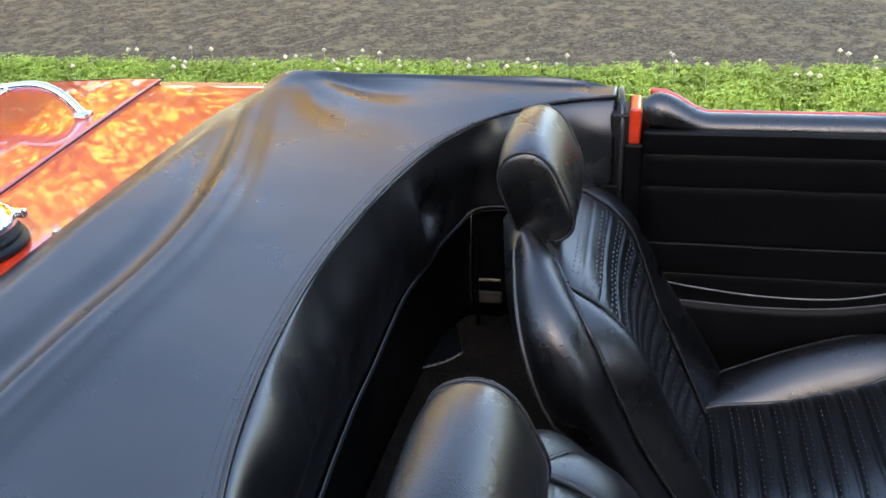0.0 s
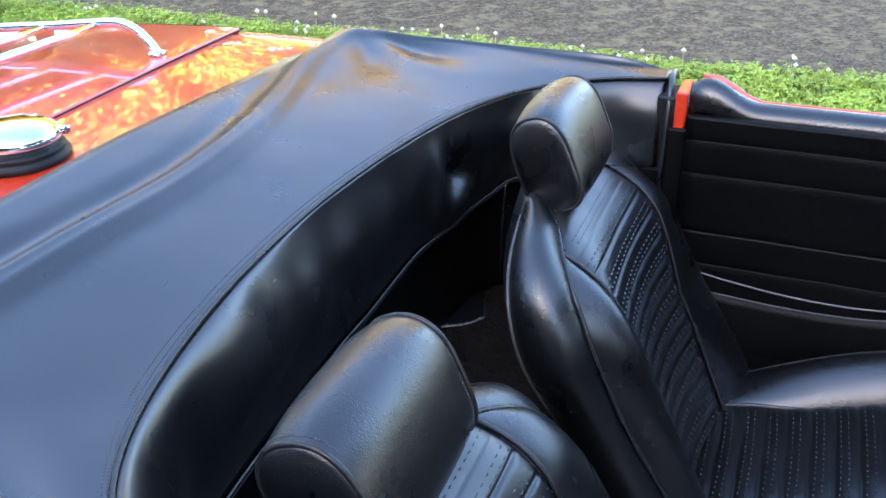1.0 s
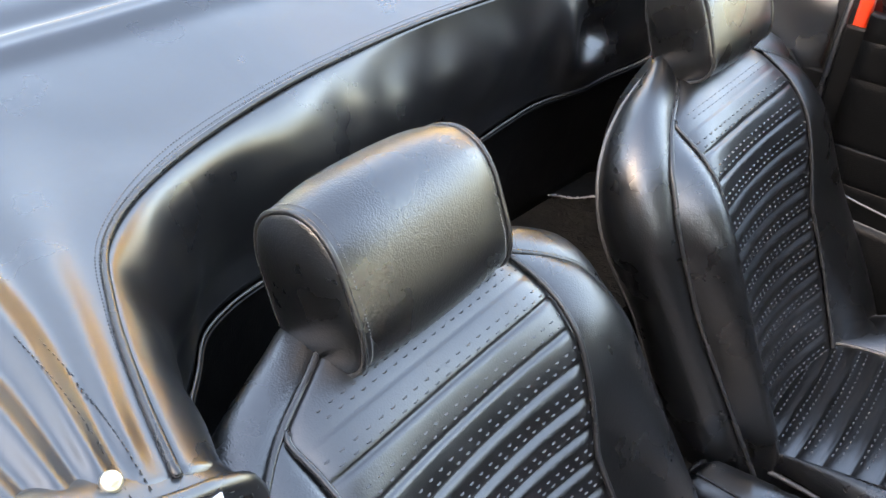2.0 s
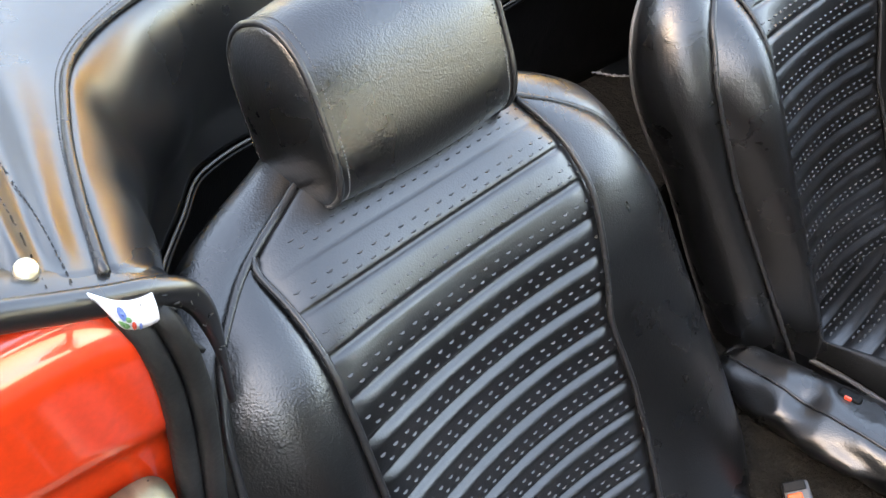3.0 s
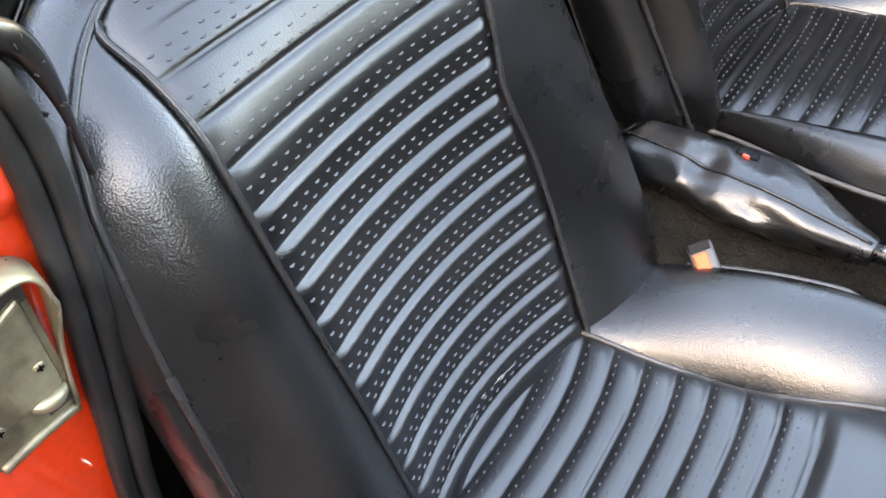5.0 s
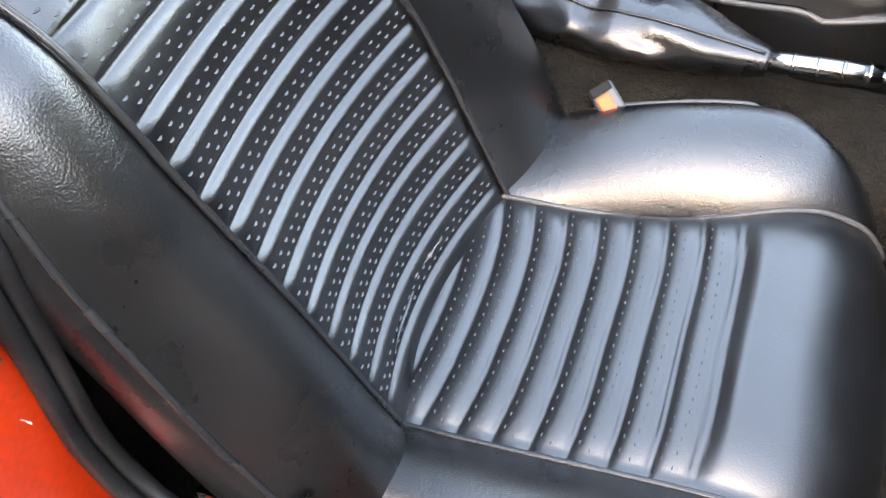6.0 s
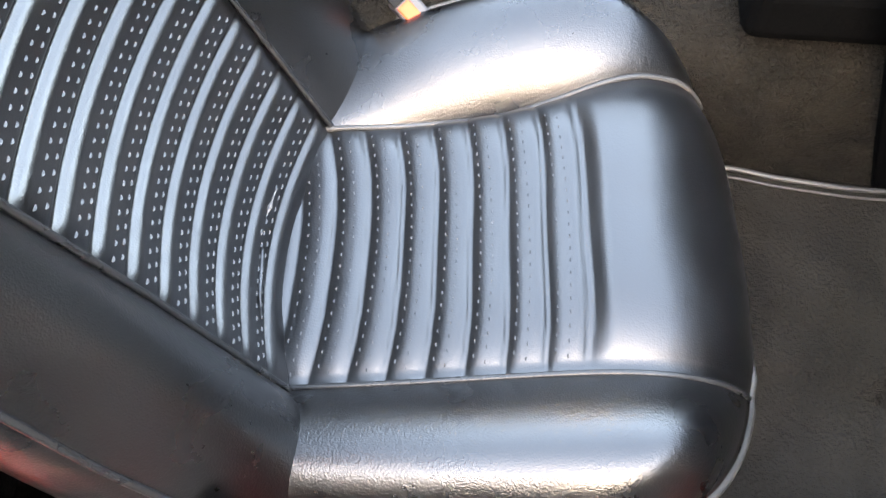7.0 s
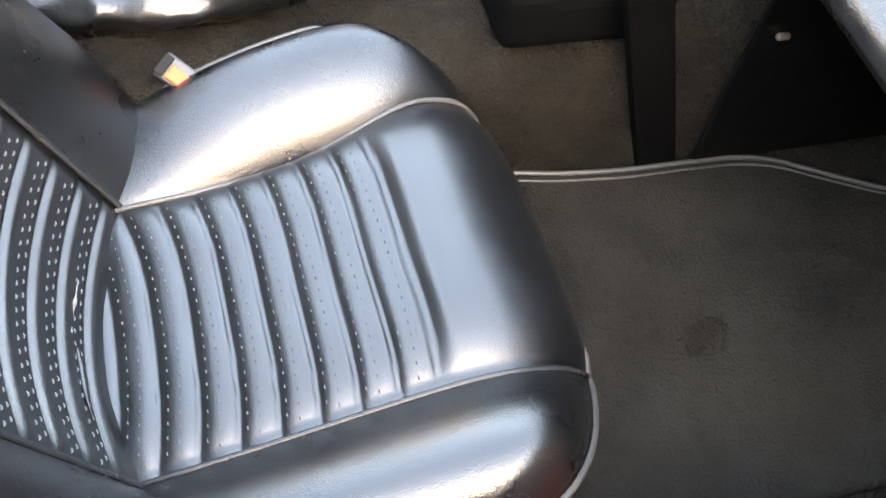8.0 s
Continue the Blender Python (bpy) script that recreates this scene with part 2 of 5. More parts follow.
tagged(sheet("ground", lambda x, y: (x, y, ground_z(x, y) if -9 < x < 9 and y < 9 else (0.0 if y < 9 else 0.05)), xs, ys, SOIL, None, "rough lawn and verge soil round the drive", kind="structure"))


def road_edge(x):
    return 3.42 + 0.05 * wob(x, 0, 0, 1.1, 3.0) + 0.03 * wob(x, 0, 0, 5.0, 9.0)


road_x = [-120, -30, -12] + lin(-7, 6, 66) + [12, 30, 120]


def road_point(x, v):
    y = road_edge(x) + v * (9.3 - road_edge(x))
    return (x, y, 0.016 + 0.02 * math.sin(math.pi * v) + 0.005 * wob(x, y, 0, 2.5))


sheet("road", road_point, road_x, [0, 0.01, 0.03, 0.06, 0.1, 0.15, 0.2, 0.3, 0.4, 0.6, 0.8, 1.0], ASPHALT, None, "worn grey asphalt lane with pale gravelly patches", kind="structure")


# Unseen slab, added to darken low reflections and keep green bounce off the car.
sheet("drive", lambda x, y: (x, y, 0.045 + 0.004 * wob(x, y, 0, 2)), lin(-7, 7, 40), lin(-6.6, 1.15, 24), UNSEEN_DRIVE, None, "unseen dark tarmac slab added under the car to darken low reflections", kind="structure", thick=0.03)
stone_rng = random.Random(8)
sv_, sf_ = [], []
for _ in range(3000):
    gx = stone_rng.uniform(-6.5, 4.5)
    gy = road_edge(gx) + 0.02 + abs(stone_rng.gauss(0, 1.1))
    r = stone_rng.uniform(0.004, 0.010)
    base = Vector(road_point(gx, (gy - road_edge(gx)) / (9.3 - road_edge(gx))))
    i = len(sv_)
    a = stone_rng.uniform(0, 6.28)
    sv_ += [base + Vector((r * math.cos(a + k * 1.26) * stone_rng.uniform(0.7, 1.2), r * math.sin(a + k * 1.26), -0.002)) for k in range(5)] + [base + Vector((0, 0, r * stone_rng.uniform(0.5, 0.9)))]
    sf_ += [(i + k, i + (k + 1) % 5, i + 5) for k in range(5)]
mesh_part("gravel", sv_, sf_, GRAVEL, None, "loose pale gravel scattered over the lane", kind="stuff", smooth=False)
bpy.data.objects["gravel"]["category"] = "gravel"


def grass_tuft(rng, cx, cy, verts, faces, tall=1.0):
    z = ground_z(cx, cy)
    for _ in range(rng.randint(4, 6)):
        a = rng.uniform(0, 2 * math.pi)
        lean = rng.uniform(0.01, 0.05)
        h = rng.uniform(0.03, 0.075) * tall
        w = rng.uniform(0.004, 0.010)
        bx, by = cx + rng.uniform(-0.02, 0.02), cy + rng.uniform(-0.02, 0.02)
        px, py = -math.sin(a) * w, math.cos(a) * w
        i = len(verts)
        verts += [(bx - px, by - py, z - 0.01), (bx + px, by + py, z - 0.01),
                  (bx + math.cos(a) * lean * 0.5 + px * 0.8, by + math.sin(a) * lean * 0.5 + py * 0.8, z + h * 0.7),
                  (bx + math.cos(a) * lean, by + math.sin(a) * lean, z + h)]
        faces += [(i, i + 1, i + 2), (i, i + 2, i + 3)]
    if rng.random() < 0.6:
        a = rng.uniform(0, 6.28)
        h = rng.uniform(0.03, 0.07)
        for k in range(3):
            b = a + k * 2.09
            i = len(verts)
            r = rng.uniform(0.008, 0.015)
            c, s = math.cos(b), math.sin(b)
            verts += [(cx, cy, z + h), (cx + c * r - s * r * 0.6, cy + s * r + c * r * 0.6, z + h + 0.006), (cx + 2 * c * r, cy + 2 * s * r, z + h + 0.002), (cx + c * r + s * r * 0.6, cy + s * r - c * r * 0.6, z + h + 0.006)]
            faces.append((i, i + 1, i + 2, i + 3))


rng = random.Random(5)
gv, gf = [], []
for _ in range(26000):
    gx, gy = rng.uniform(-5.0, 3.2), rng.uniform(1.25, 3.5)
    if gy > road_edge(gx) - 0.02 - 0.05 * rng.random():
        continue
    grass_tuft(rng, gx, gy, gv, gf, 0.62 if gy > road_edge(gx) - 0.5 else 0.9)
for _ in range(700):
    gx = rng.uniform(-5.0, 3.2)
    grass_tuft(rng, gx, road_edge(gx) + rng.uniform(-0.10, 0.06), gv, gf, 0.8)
far_rng = random.Random(6)
for _ in range(17000):
    gx, gy = far_rng.choice((far_rng.uniform(-9.0, -5.0), far_rng.uniform(3.2, 7.5))), far_rng.uniform(1.25, 3.5)
    if gy < road_edge(gx) - 0.04:
        grass_tuft(far_rng, gx, gy, gv, gf, 0.8)
mesh_part("grass", gv, gf, GRASS, None, "bright green clover and grass on the verge", kind="stuff", smooth=False)
bpy.data.objects["grass"]["category"] = "grass"

fv, ff = [], []
for _ in range(110):
    fx = rng.uniform(-5.0, 3.0)
    fy = road_edge(fx) - abs(rng.gauss(0, 0.35)) + 0.06
    fz = ground_z(fx, fy) + rng.uniform(0.06, 0.13)
    r = rng.uniform(0.009, 0.015)
    i = len(fv)
    fv += [(fx - 0.002, fy, 0), (fx + 0.002, fy, 0), (fx, fy, fz)]
    ff.append((i, i + 1, i + 2))
    i = len(fv)
    fv += [(fx, fy, fz - r)] + [(fx + r * math.cos(k), fy + r * math.sin(k), fz) for k in lin(0, 5.24, 6)] + [(fx, fy, fz + r)]
    ff += [(i, i + 1 + (k + 1) % 6, i + 1 + k) for k in range(6)] + [(i + 7, i + 1 + k, i + 1 + (k + 1) % 6) for k in range(6)]
mesh_part("clover_flowers", fv, ff, FLOWER, None, "small white clover flowers along the road edge", kind="stuff")
bpy.data.objects["clover_flowers"]["category"] = "flowers"


def make_tree(at, height, seed, leaf, label):
    r = random.Random(seed)
    t = thing("tree", label, "tree", at, "trees along the lane")
    top = Vector(at) + Vector((0.3, 0.2, height * 0.75))
    tube("trunk", [Vector(at) + (top - Vector(at)) * f + Vector((0.12 * math.sin(4 * f), 0.1 * math.cos(3 * f) - 0.1, 0)) for f in lin(0, 1, 8)],
         lambda f: 0.26 * (1 - 0.75 * f), BARK, t)
    verts, faces = [], []
    for k in range(9):
        a = k * 2.4
        f = 0.35 + 0.06 * k
        start = Vector(at) + (top - Vector(at)) * f
        end = start + Vector((math.cos(a) * height * 0.28, math.sin(a) * height * 0.28, height * 0.18))
        tube("limb", [start, start * 0.5 + end * 0.5 + Vector((0, 0, 0.3)), end], lambda q: 0.09 * (1 - 0.8 * q), BARK, t, sides=5)
    for k in range(64):
        d = Vector((r.gauss(0, 1), r.gauss(0, 1), r.gauss(0, 0.8))).normalized()
        c = Vector(at) + Vector((0, 0, height * 0.62)) + Vector((d.x * height * 0.34, d.y * height * 0.34, d.z * height * 0.36)) * r.uniform(0.45, 1.0)
        cr = height * r.uniform(0.07, 0.13)
        for _ in range(330):
            q = Vector((r.gauss(0, 1), r.gauss(0, 1), r.gauss(0, 1))).normalized() * cr * r.uniform(0.5, 1.05)
            nrm = Vector((r.gauss(0, 1), r.gauss(0, 1) - 1.1, r.gauss(0, 1) + 1.0)).normalized()
            e1 = nrm.orthogonal().normalized() * r.uniform(0.07, 0.13)
            e2 = nrm.cross(e1) * 0.6
            p = c + q
            i = len(verts)
            verts += [p - e1, p - e2, p + e1, p + e2]
            faces.append((i, i + 1, i + 2, i + 3))
    mesh_part("crown", verts, faces, leaf, t, smooth=False)
    return t


# These crowns carry their sunlit yellow in the leaf colour, for the lid's reflection.
first_tree = make_tree((-7.0, 12.5, 0), 7.0, 11, SUNLIT_LEAF, "broad leafy tree beyond the lane, sunlit yellow put into its leaf colour")
for tx, ty, ts, tr in ((-4.0, 13.2, 0.92, 60), (-0.8, 12.4, 0.98, 140), (-10.2, 12.9, 1.05, 200), (-13.6, 12.2, 1.0, 300), (-17.0, 12.6, 1.12, 20), (-20.5, 11.5, 1.1, 75)):
    copy_thing(first_tree, pose(tx, ty, 0.05, 0, 0, tr) @ Matrix.Scale(ts, 4))
# Unseen trees added so that paint and leather mirror something dark.
dark_tree = make_tree((12.5, 4.0, 0), 9.0, 23, SHADED_LEAF, "unseen tree added for dark reflections, shade put into its leaf colour")
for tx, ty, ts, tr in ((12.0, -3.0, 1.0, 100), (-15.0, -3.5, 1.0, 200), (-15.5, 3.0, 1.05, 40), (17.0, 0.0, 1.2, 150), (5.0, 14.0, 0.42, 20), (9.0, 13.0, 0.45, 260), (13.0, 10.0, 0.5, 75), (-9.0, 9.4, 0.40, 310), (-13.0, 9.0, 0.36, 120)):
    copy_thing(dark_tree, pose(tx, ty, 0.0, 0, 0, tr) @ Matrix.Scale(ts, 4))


# ---- the car: body ----
CAR_Y = 0.017
car = thing("car", "red open two-seat roadster with black interior, parked by the lane", "car", (-0.2, CAR_Y, 0.0))
HALF = 0.745


def deck_profile(x):
    """Half a cross-section of the rear body, from the crown to the sill."""
    k = smooth01((-0.85 - x) / 1.0)
    z = 0.795 - 0.060 * k
    hw = HALF + 0.012 - 0.05 * k
    return [(0.0, z + 0.012), (0.3, z + 0.010), (0.55, z + 0.004), (0.68, z), (hw - 0.025, z - 0.006), (hw - 0.006, z - 0.022), (hw, z - 0.045),
            (hw - 0.003, z - 0.12), (hw + 0.01, 0.52), (hw + 0.005, 0.36), (hw - 0.05, 0.24), (hw - 0.12, 0.22)]


def deck_fn(x, j):
    n = 12
    side = -1 if j < n else 1
    p = deck_profile(x)[n - 1 - j] if j < n else deck_profile(x)[j - n + 1]
    return (x, CAR_Y + side * p[0], p[1])


sheet("rear_body", deck_fn, [-1.80, -1.79, -1.76, -1.7, -1.5, -1.3, -1.1, -0.95, -0.8, -0.7, -0.60], list(range(23)), PAINT, car, "glossy red rear deck and wings", caps=False)
for s in (1, -1):
    prof = deck_profile(0)[3:]
    sheet("rear_wing", lambda x, j: (x, CAR_Y + s * (prof[j][0] if j else 0.665), prof[j][1] - (0.014 if j < 2 else 0)), [-0.60, -0.4, -0.2, -0.02, 0.02], range(len(prof)), PAINT, car)
part("tail_panel", box_bm(-1.83, -1.80, CAR_Y - 0.66, CAR_Y + 0.66, 0.26, 0.74, 0.02), PAINT, car)


def lid_front(y):
    """The lid's forward edge, bowed towards the cockpit in the middle."""
    return -0.802 - 0.056 * (abs(y) / 0.69) ** 1.25


def lid_fn(u, v):
    y = v * 0.722
    x = -1.62 + u * (1.62 + lid_front(y))
    z = deck_profile(x)[0][1] - 0.012 * abs(v) ** 2.5 + 0.004
    edge = min(min(u, 1 - u) * 0.75, (1 - abs(v)) * 0.72)
    if edge < 0.004:
        z -= 0.004 * (1 - edge / 0.004) ** 2
    return (x, CAR_Y + y, z)


lid_u = [0, 0.002, 0.0055, 0.0065, 0.01, 0.025, 0.1, 0.3, 0.5, 0.7, 0.9, 0.975, 0.990, 0.9935, 0.9945, 0.998, 1]
lid_v = [-1, -0.998, -0.9945, -0.9935, -0.99, -0.975, -0.8, -0.6, -0.4, -0.2, -0.1, 0, 0.1, 0.2, 0.4, 0.6, 0.8, 0.975, 0.99, 0.9935, 0.9945, 0.998, 1]
sheet("boot_lid", lid_fn, lid_u, lid_v, PAINT, car, "glossy red boot lid with a dark shut line", thick=0.012)
gap = [Vector((lid_front(y) + 0.0025, CAR_Y + y, deck_profile(lid_front(y))[0][1] - 0.012 * abs(y / 0.722) ** 2.5 + 0.002)) for y in lin(-0.722, 0.722, 40)]
tube("shut_line", gap, 0.0012, RUBBER, car, sides=6)
for s in (1, -1):
    tube("shut_line", [Vector((x, CAR_Y + s * 0.726, deck_profile(x)[0][1] - 0.0105)) for x in lin(-0.858, -1.6, 16)], 0.0014, RUBBER, car, sides=6)

# fuel cap between cover and lid
cap_at = (-0.735, 0.008, 0.806)
lathe("filler_ring", [(0.02, 0), (0.066, 0), (0.069, 0.005), (0.068, 0.010), (0.063, 0.012), (0.062, 0.014), (0.064, 0.017), (0.062, 0.021), (0.056, 0.022), (0.03, 0.022)], cap_at, RUBBER, car, "black rubber ring")
cap = lathe("fuel_cap", [(0.02, 0.020), (0.056, 0.020), (0.058, 0.023), (0.058, 0.028), (0.061, 0.030), (0.061, 0.036), (0.058, 0.042), (0.045, 0.050), (0.025, 0.054), (0.004, 0.055)], cap_at, CHROME, car, "chromed flip fuel cap", 48)
part("cap_catch", box_bm(cap_at[0] + 0.042, cap_at[0] + 0.064, cap_at[1] + 0.03, cap_at[1] + 0.040, 0.838, 0.850, 0.003), CHROME, cap)

# floor, tunnel, firewall, inner walls
floor_shape = box_bm(-0.28, 1.28, -0.56, 0.60, 0.09, 0.12, 0.0)
part("floor_pan", floor_shape, CARPET, car, "dark brown carpeted floor")


def tunnel_fn(x, v):
    prof = [(-0.105, 0.118), (-0.102, 0.15), (-0.098, 0.20), (-0.090, 0.245), (-0.072, 0.275), (-0.04, 0.290), (0, 0.294), (0.04, 0.290), (0.075, 0.275), (0.095, 0.245), (0.105, 0.20), (0.115, 0.15), (0.125, 0.118)]
    y, z = prof[v]
    k = smooth01((x - 0.55) / 0.4)
    y *= 1 + (0.80 * smooth01((0.25 - x) / 0.13) if y > 0 else 0)
    return (x, CAR_Y + y * (1 + 0.12 * k) + 0.003 * wob(x, y, z, 14), z + (z - 0.118) * 0.25 * k + 0.003 * wob(x, y, z, 11, 4))


sheet("transmission_tunnel", tunnel_fn, lin(-0.26, 1.25, 60), range(13), CARPET, car, "carpeted transmission tunnel")
part("firewall", box_bm(1.25, 1.28, -0.70, 0.73, 0.10, 0.72, 0.0), TRIM, car)
part("rear_shelf", box_bm(-0.34, -0.03, -0.56, 0.60, 0.395, 0.42, 0.006), CARPET, car, "carpeted shelf behind the seats")
part("shelf_riser", box_bm(-0.05, -0.03, -0.56, 0.60, 0.12, 0.395, 0.0), CARPET, car)
for s in (1, -1):
    part("side_trim", box_bm(-0.34, 0.03 + 0.018 * s, CAR_Y + s * 0.597 - 0.006, CAR_Y + s * 0.597 + 0.006, 0.12, 0.66, 0.003), TRIM, car)
part("inner_sill", box_bm(0.02, 1.26, -0.61, -0.585, 0.09, 0.20, 0.008), CARPET, car)
part("kick_panel", box_bm(1.02, 1.26, -0.735, -0.66, 0.12, 0.76, 0.02), TRIM, car, "black trimmed footwell side")
part("kick_panel", box_bm(1.06, 1.26, 0.60, 0.75, 0.12, 0.76, 0.02), TRIM, car)
sill = part("door_sill", box_bm(0.0, 1.26, -0.735, -0.622, 0.12, 0.275, 0.02, 3), PAINT, car, "glossy red door sill")
part("sill_cover", box_bm(0.07, 1.20, -0.70, -0.606, 0.270, 0.2805, 0.004), RUBBER, car, "black rubber sill cover")
part("inner_sill", box_bm(0.05, 1.26, 0.60, 0.63, 0.09, 0.30, 0.008), CARPET, car)
part("door_sill", box_bm(0.0, 1.26, 0.635, 0.75, 0.12, 0.28, 0.02, 3), PAINT, car)

# dashboard over the footwell
def dash_fn(y, v):
    prof = [(1.26, 0.50), (0.93, 0.474), (0.86, 0.477), (0.843, 0.486), (0.838, 0.498), (0.850, 0.516), (0.92, 0.562), (0.95, 0.66), (0.94, 0.735), (0.98, 0.75), (1.26, 0.76)]
    x, z = prof[v]
    return (x, y, z)


sheet("dashboard", dash_fn, lin(-0.66, 0.69, 12), range(11), LEATHER, car, "black padded dashboard rail", caps=True)
lean = box_bm(-0.026, 0.026, -0.010, 0.012, -0.02, 0.46, 0.006)
bmesh.ops.transform(lean, matrix=Matrix.Translation((0.862, -0.098, 0.11)) @ Matrix.Rotation(radians(-19), 4, "Y"), verts=lean.verts)
part("dash_support", lean, CRACKLE, car, "black dash support bracket")
part("dash_support", box_bm(0.835, 0.895, 0.14, 0.17, 0.10, 0.52, 0.006), TRIM, car, "black dash support bracket")
console = part("tunnel_console", box_bm(0.63, 0.83, CAR_Y - 0.085, CAR_Y + 0.085, 0.30, 0.375, 0.018, 3), CRACKLE, car, "black padded tunnel console")
# Black sheet added over the carpet; its colour stands for the shade under the dash.
part("tunnel_panel", box_bm(0.90, 1.25, -0.112, -0.104, 0.125, 0.44, 0.004), TRIM, car, "tunnel side under the dash, footwell shade put into its black colour")
part("toggle", box_bm(0.926, 0.942, -0.119, -0.111, 0.331, 0.339, 0.003, 3), BRASS, car, "small brass fitting")
for wx in (-1.02, 1.40):
    for s in (1, -1):
        turn = Matrix.Rotation(radians(90), 4, "X")
        hub = (wx, CAR_Y + s * 0.62, 0.315)
        tyre = lathe("wheel", [(0.20, -0.08), (0.27, -0.085), (0.31, -0.07), (0.317, -0.04), (0.317, 0.04), (0.31, 0.07), (0.27, 0.085), (0.20, 0.08)], hub, TYRE, car, turn=turn)
        lathe("rim", [(0.03, -0.075), (0.12, -0.06), (0.19, -0.07), (0.205, -0.082), (0.205, 0.082), (0.19, 0.07), (0.12, 0.06), (0.03, 0.075)], hub, STEEL, tyre, turn=turn)

# plain front end that closes the car
def front_fn(x, j):
    k = smooth01((x - 1.35) / 0.95)
    p = [(0.0, 0.80 - 0.13 * k), (0.3, 0.80 - 0.14 * k), (0.5, 0.785 - 0.15 * k), (0.62, 0.775 - 0.15 * k), (0.70 - 0.06 * k, 0.765 - 0.16 * k), (0.735 - 0.08 * k, 0.73 - 0.16 * k), (0.745 - 0.09 * k, 0.66 - 0.14 * k), (0.75 - 0.09 * k, 0.5), (0.745 - 0.09 * k, 0.34), (0.70 - 0.09 * k, 0.22)]
    q = p[9 - j] if j < 10 else p[j - 9]
    return (x, CAR_Y + (-q[0] if j < 10 else q[0]), q[1])


sheet("front_body", front_fn, [1.265, 1.3, 1.4, 1.6, 1.8, 2.0, 2.15, 2.24, 2.27], range(19), PAINT, car, "plain red bonnet and wings", caps=True)
for s in (1, -1):
    part("front_wing", box_bm(1.06, 1.262, CAR_Y + s * 0.745 - 0.005, CAR_Y + s * 0.745 + 0.005, 0.22, 0.75, 0.003), PAINT, car)

# ---- near door opening: shut face, striker plate, seals ----
JX = 0.045


def jamb_fn(u, v):
    """Shut face of the body behind the near door: u down from the top, v outward."""
    z = 0.785 - u * 0.53 - 0.03 * (1 - v) ** 9 * (1 - u)
    inner = -0.557 - 0.012 * math.sin(u * 2.6) - 0.010 * u
    outer = -0.735 - 0.02 * math.sin(math.pi * u)
    y = inner + v * (outer - inner)
    step = 0.010 * smooth01((z - 0.668 - 0.16 * (y + 0.60) * -1) / 0.012)
    x = JX - 0.006 + step * 0.8 - 0.02 * smooth01((v - 0.86) / 0.14) - 0.012 * smooth01((0.06 - u) / 0.06)
    return (x, y, z)


sheet("door_shut_face", jamb_fn, lin(0, 1, 60), lin(0, 1, 24), PAINT, car, "glossy red door shut face", thick=0.01)


def seal_path(off, x):
    pts = [(x - 0.01, -0.574 + off, 0.768), (x, -0.567 + off, 0.745), (x + 0.004, -0.562 + off, 0.70), (x + 0.006, -0.565 + off, 0.64), (x + 0.006, -0.572 + off, 0.56),
           (x + 0.006, -0.584 + off, 0.46), (x + 0.010, -0.596 + off, 0.37), (x + 0.04, -0.604 + off, 0.30), (x + 0.12, -0.615 + off, 0.280), (x + 0.5, -0.63 + off, 0.276), (1.2, -0.63 + off, 0.276)]
    c = curve_at(pts)
    return [c(t) for t in lin(0, 1, 70)]


def strip(name, off, x, wide, thick, label):
    path = seal_path(off, x)
    loop = [(-1, -0.6), (-0.85, 0.6), (-0.5, 1), (0.5, 1), (0.85, 0.6), (1, -0.6), (0.6, -1), (-0.6, -1)]

    def fn(i, k):
        p = path[i]
        t = (path[min(i + 1, 69)] - path[max(i - 1, 0)]).normalized()
        up = Vector((1, 0, 0)) - t * t.x
        up = up.normalized() if up.length > 0.2 else Vector((0, 0, 1))
        side = t.cross(up).normalized()
        w = wide * (1 + 0.10 * wob(p.x, p.y, p.z, 30) + 0.12 * wob(p.x, p.y, p.z, 110, 2.0))
        return p + side * (loop[k][0] * w) + up * (loop[k][1] * thick)
    return sheet(name, fn, range(70), range(8), RUBBER, car, label, wrap=True, caps=True)


strip("door_seal", 0.0, JX, 0.0075, 0.006, "black rubber door seal")
strip("door_seal", 0.0145, JX + 0.003, 0.0075, 0.007, "black furflex edge trim")
# striker plate
plate = part("striker_plate", box_bm(JX + 0.002, JX + 0.006, -0.656, -0.590, 0.509, 0.646, 0.002), STEEL, car, "worn zinc striker plate with screws")
flange = curve_at([(0, -0.648, 0.661), (0, -0.630, 0.656), (0, -0.612, 0.654), (0, -0.598, 0.653), (0, -0.587, 0.648), (0, -0.579, 0.634), (0, -0.578, 0.61), (0, -0.583, 0.575), (0, -0.588, 0.545), (0, -0.592, 0.515)])


def flange_fn(t, k):
    p = flange(t)
    d = (flange(min(t + 0.01, 1)) - flange(max(t - 0.01, 0))).normalized()
    out = Vector((0, d.z, -d.y)) * -1
    tall = 0.019 * (1 - 0.55 * smooth01((t - 0.45) / 0.3))
    lift, side = ((0.0, 0.0), (0.55, 0.0), (0.86, -0.0004), (0.97, -0.0014), (1.0, -0.003), (0.9, -0.0036), (0.5, -0.0034), (0.0, -0.0034))[k]
    return Vector((JX + 0.003 + tall * lift, p.y, p.z)) + out * (side - 0.004 * lift * (1 if t < 0.5 else 0.4))


sheet("flange", flange_fn, lin(0, 1, 60), range(8), STEEL, plate, "curled worn flange", wrap=True, caps=True)
# No hollow is cut: a thin dark slab paints the recess's shade.
part("recess", box_bm(JX + 0.0055, JX + 0.0065, -0.646, -0.590, 0.617, 0.650, 0.0004), RECESS_SHADE_PLATE, plate)
slab = box_bm(JX + 0.005, JX + 0.011, -0.648, -0.596, 0.541, 0.612, 0.004, 3)
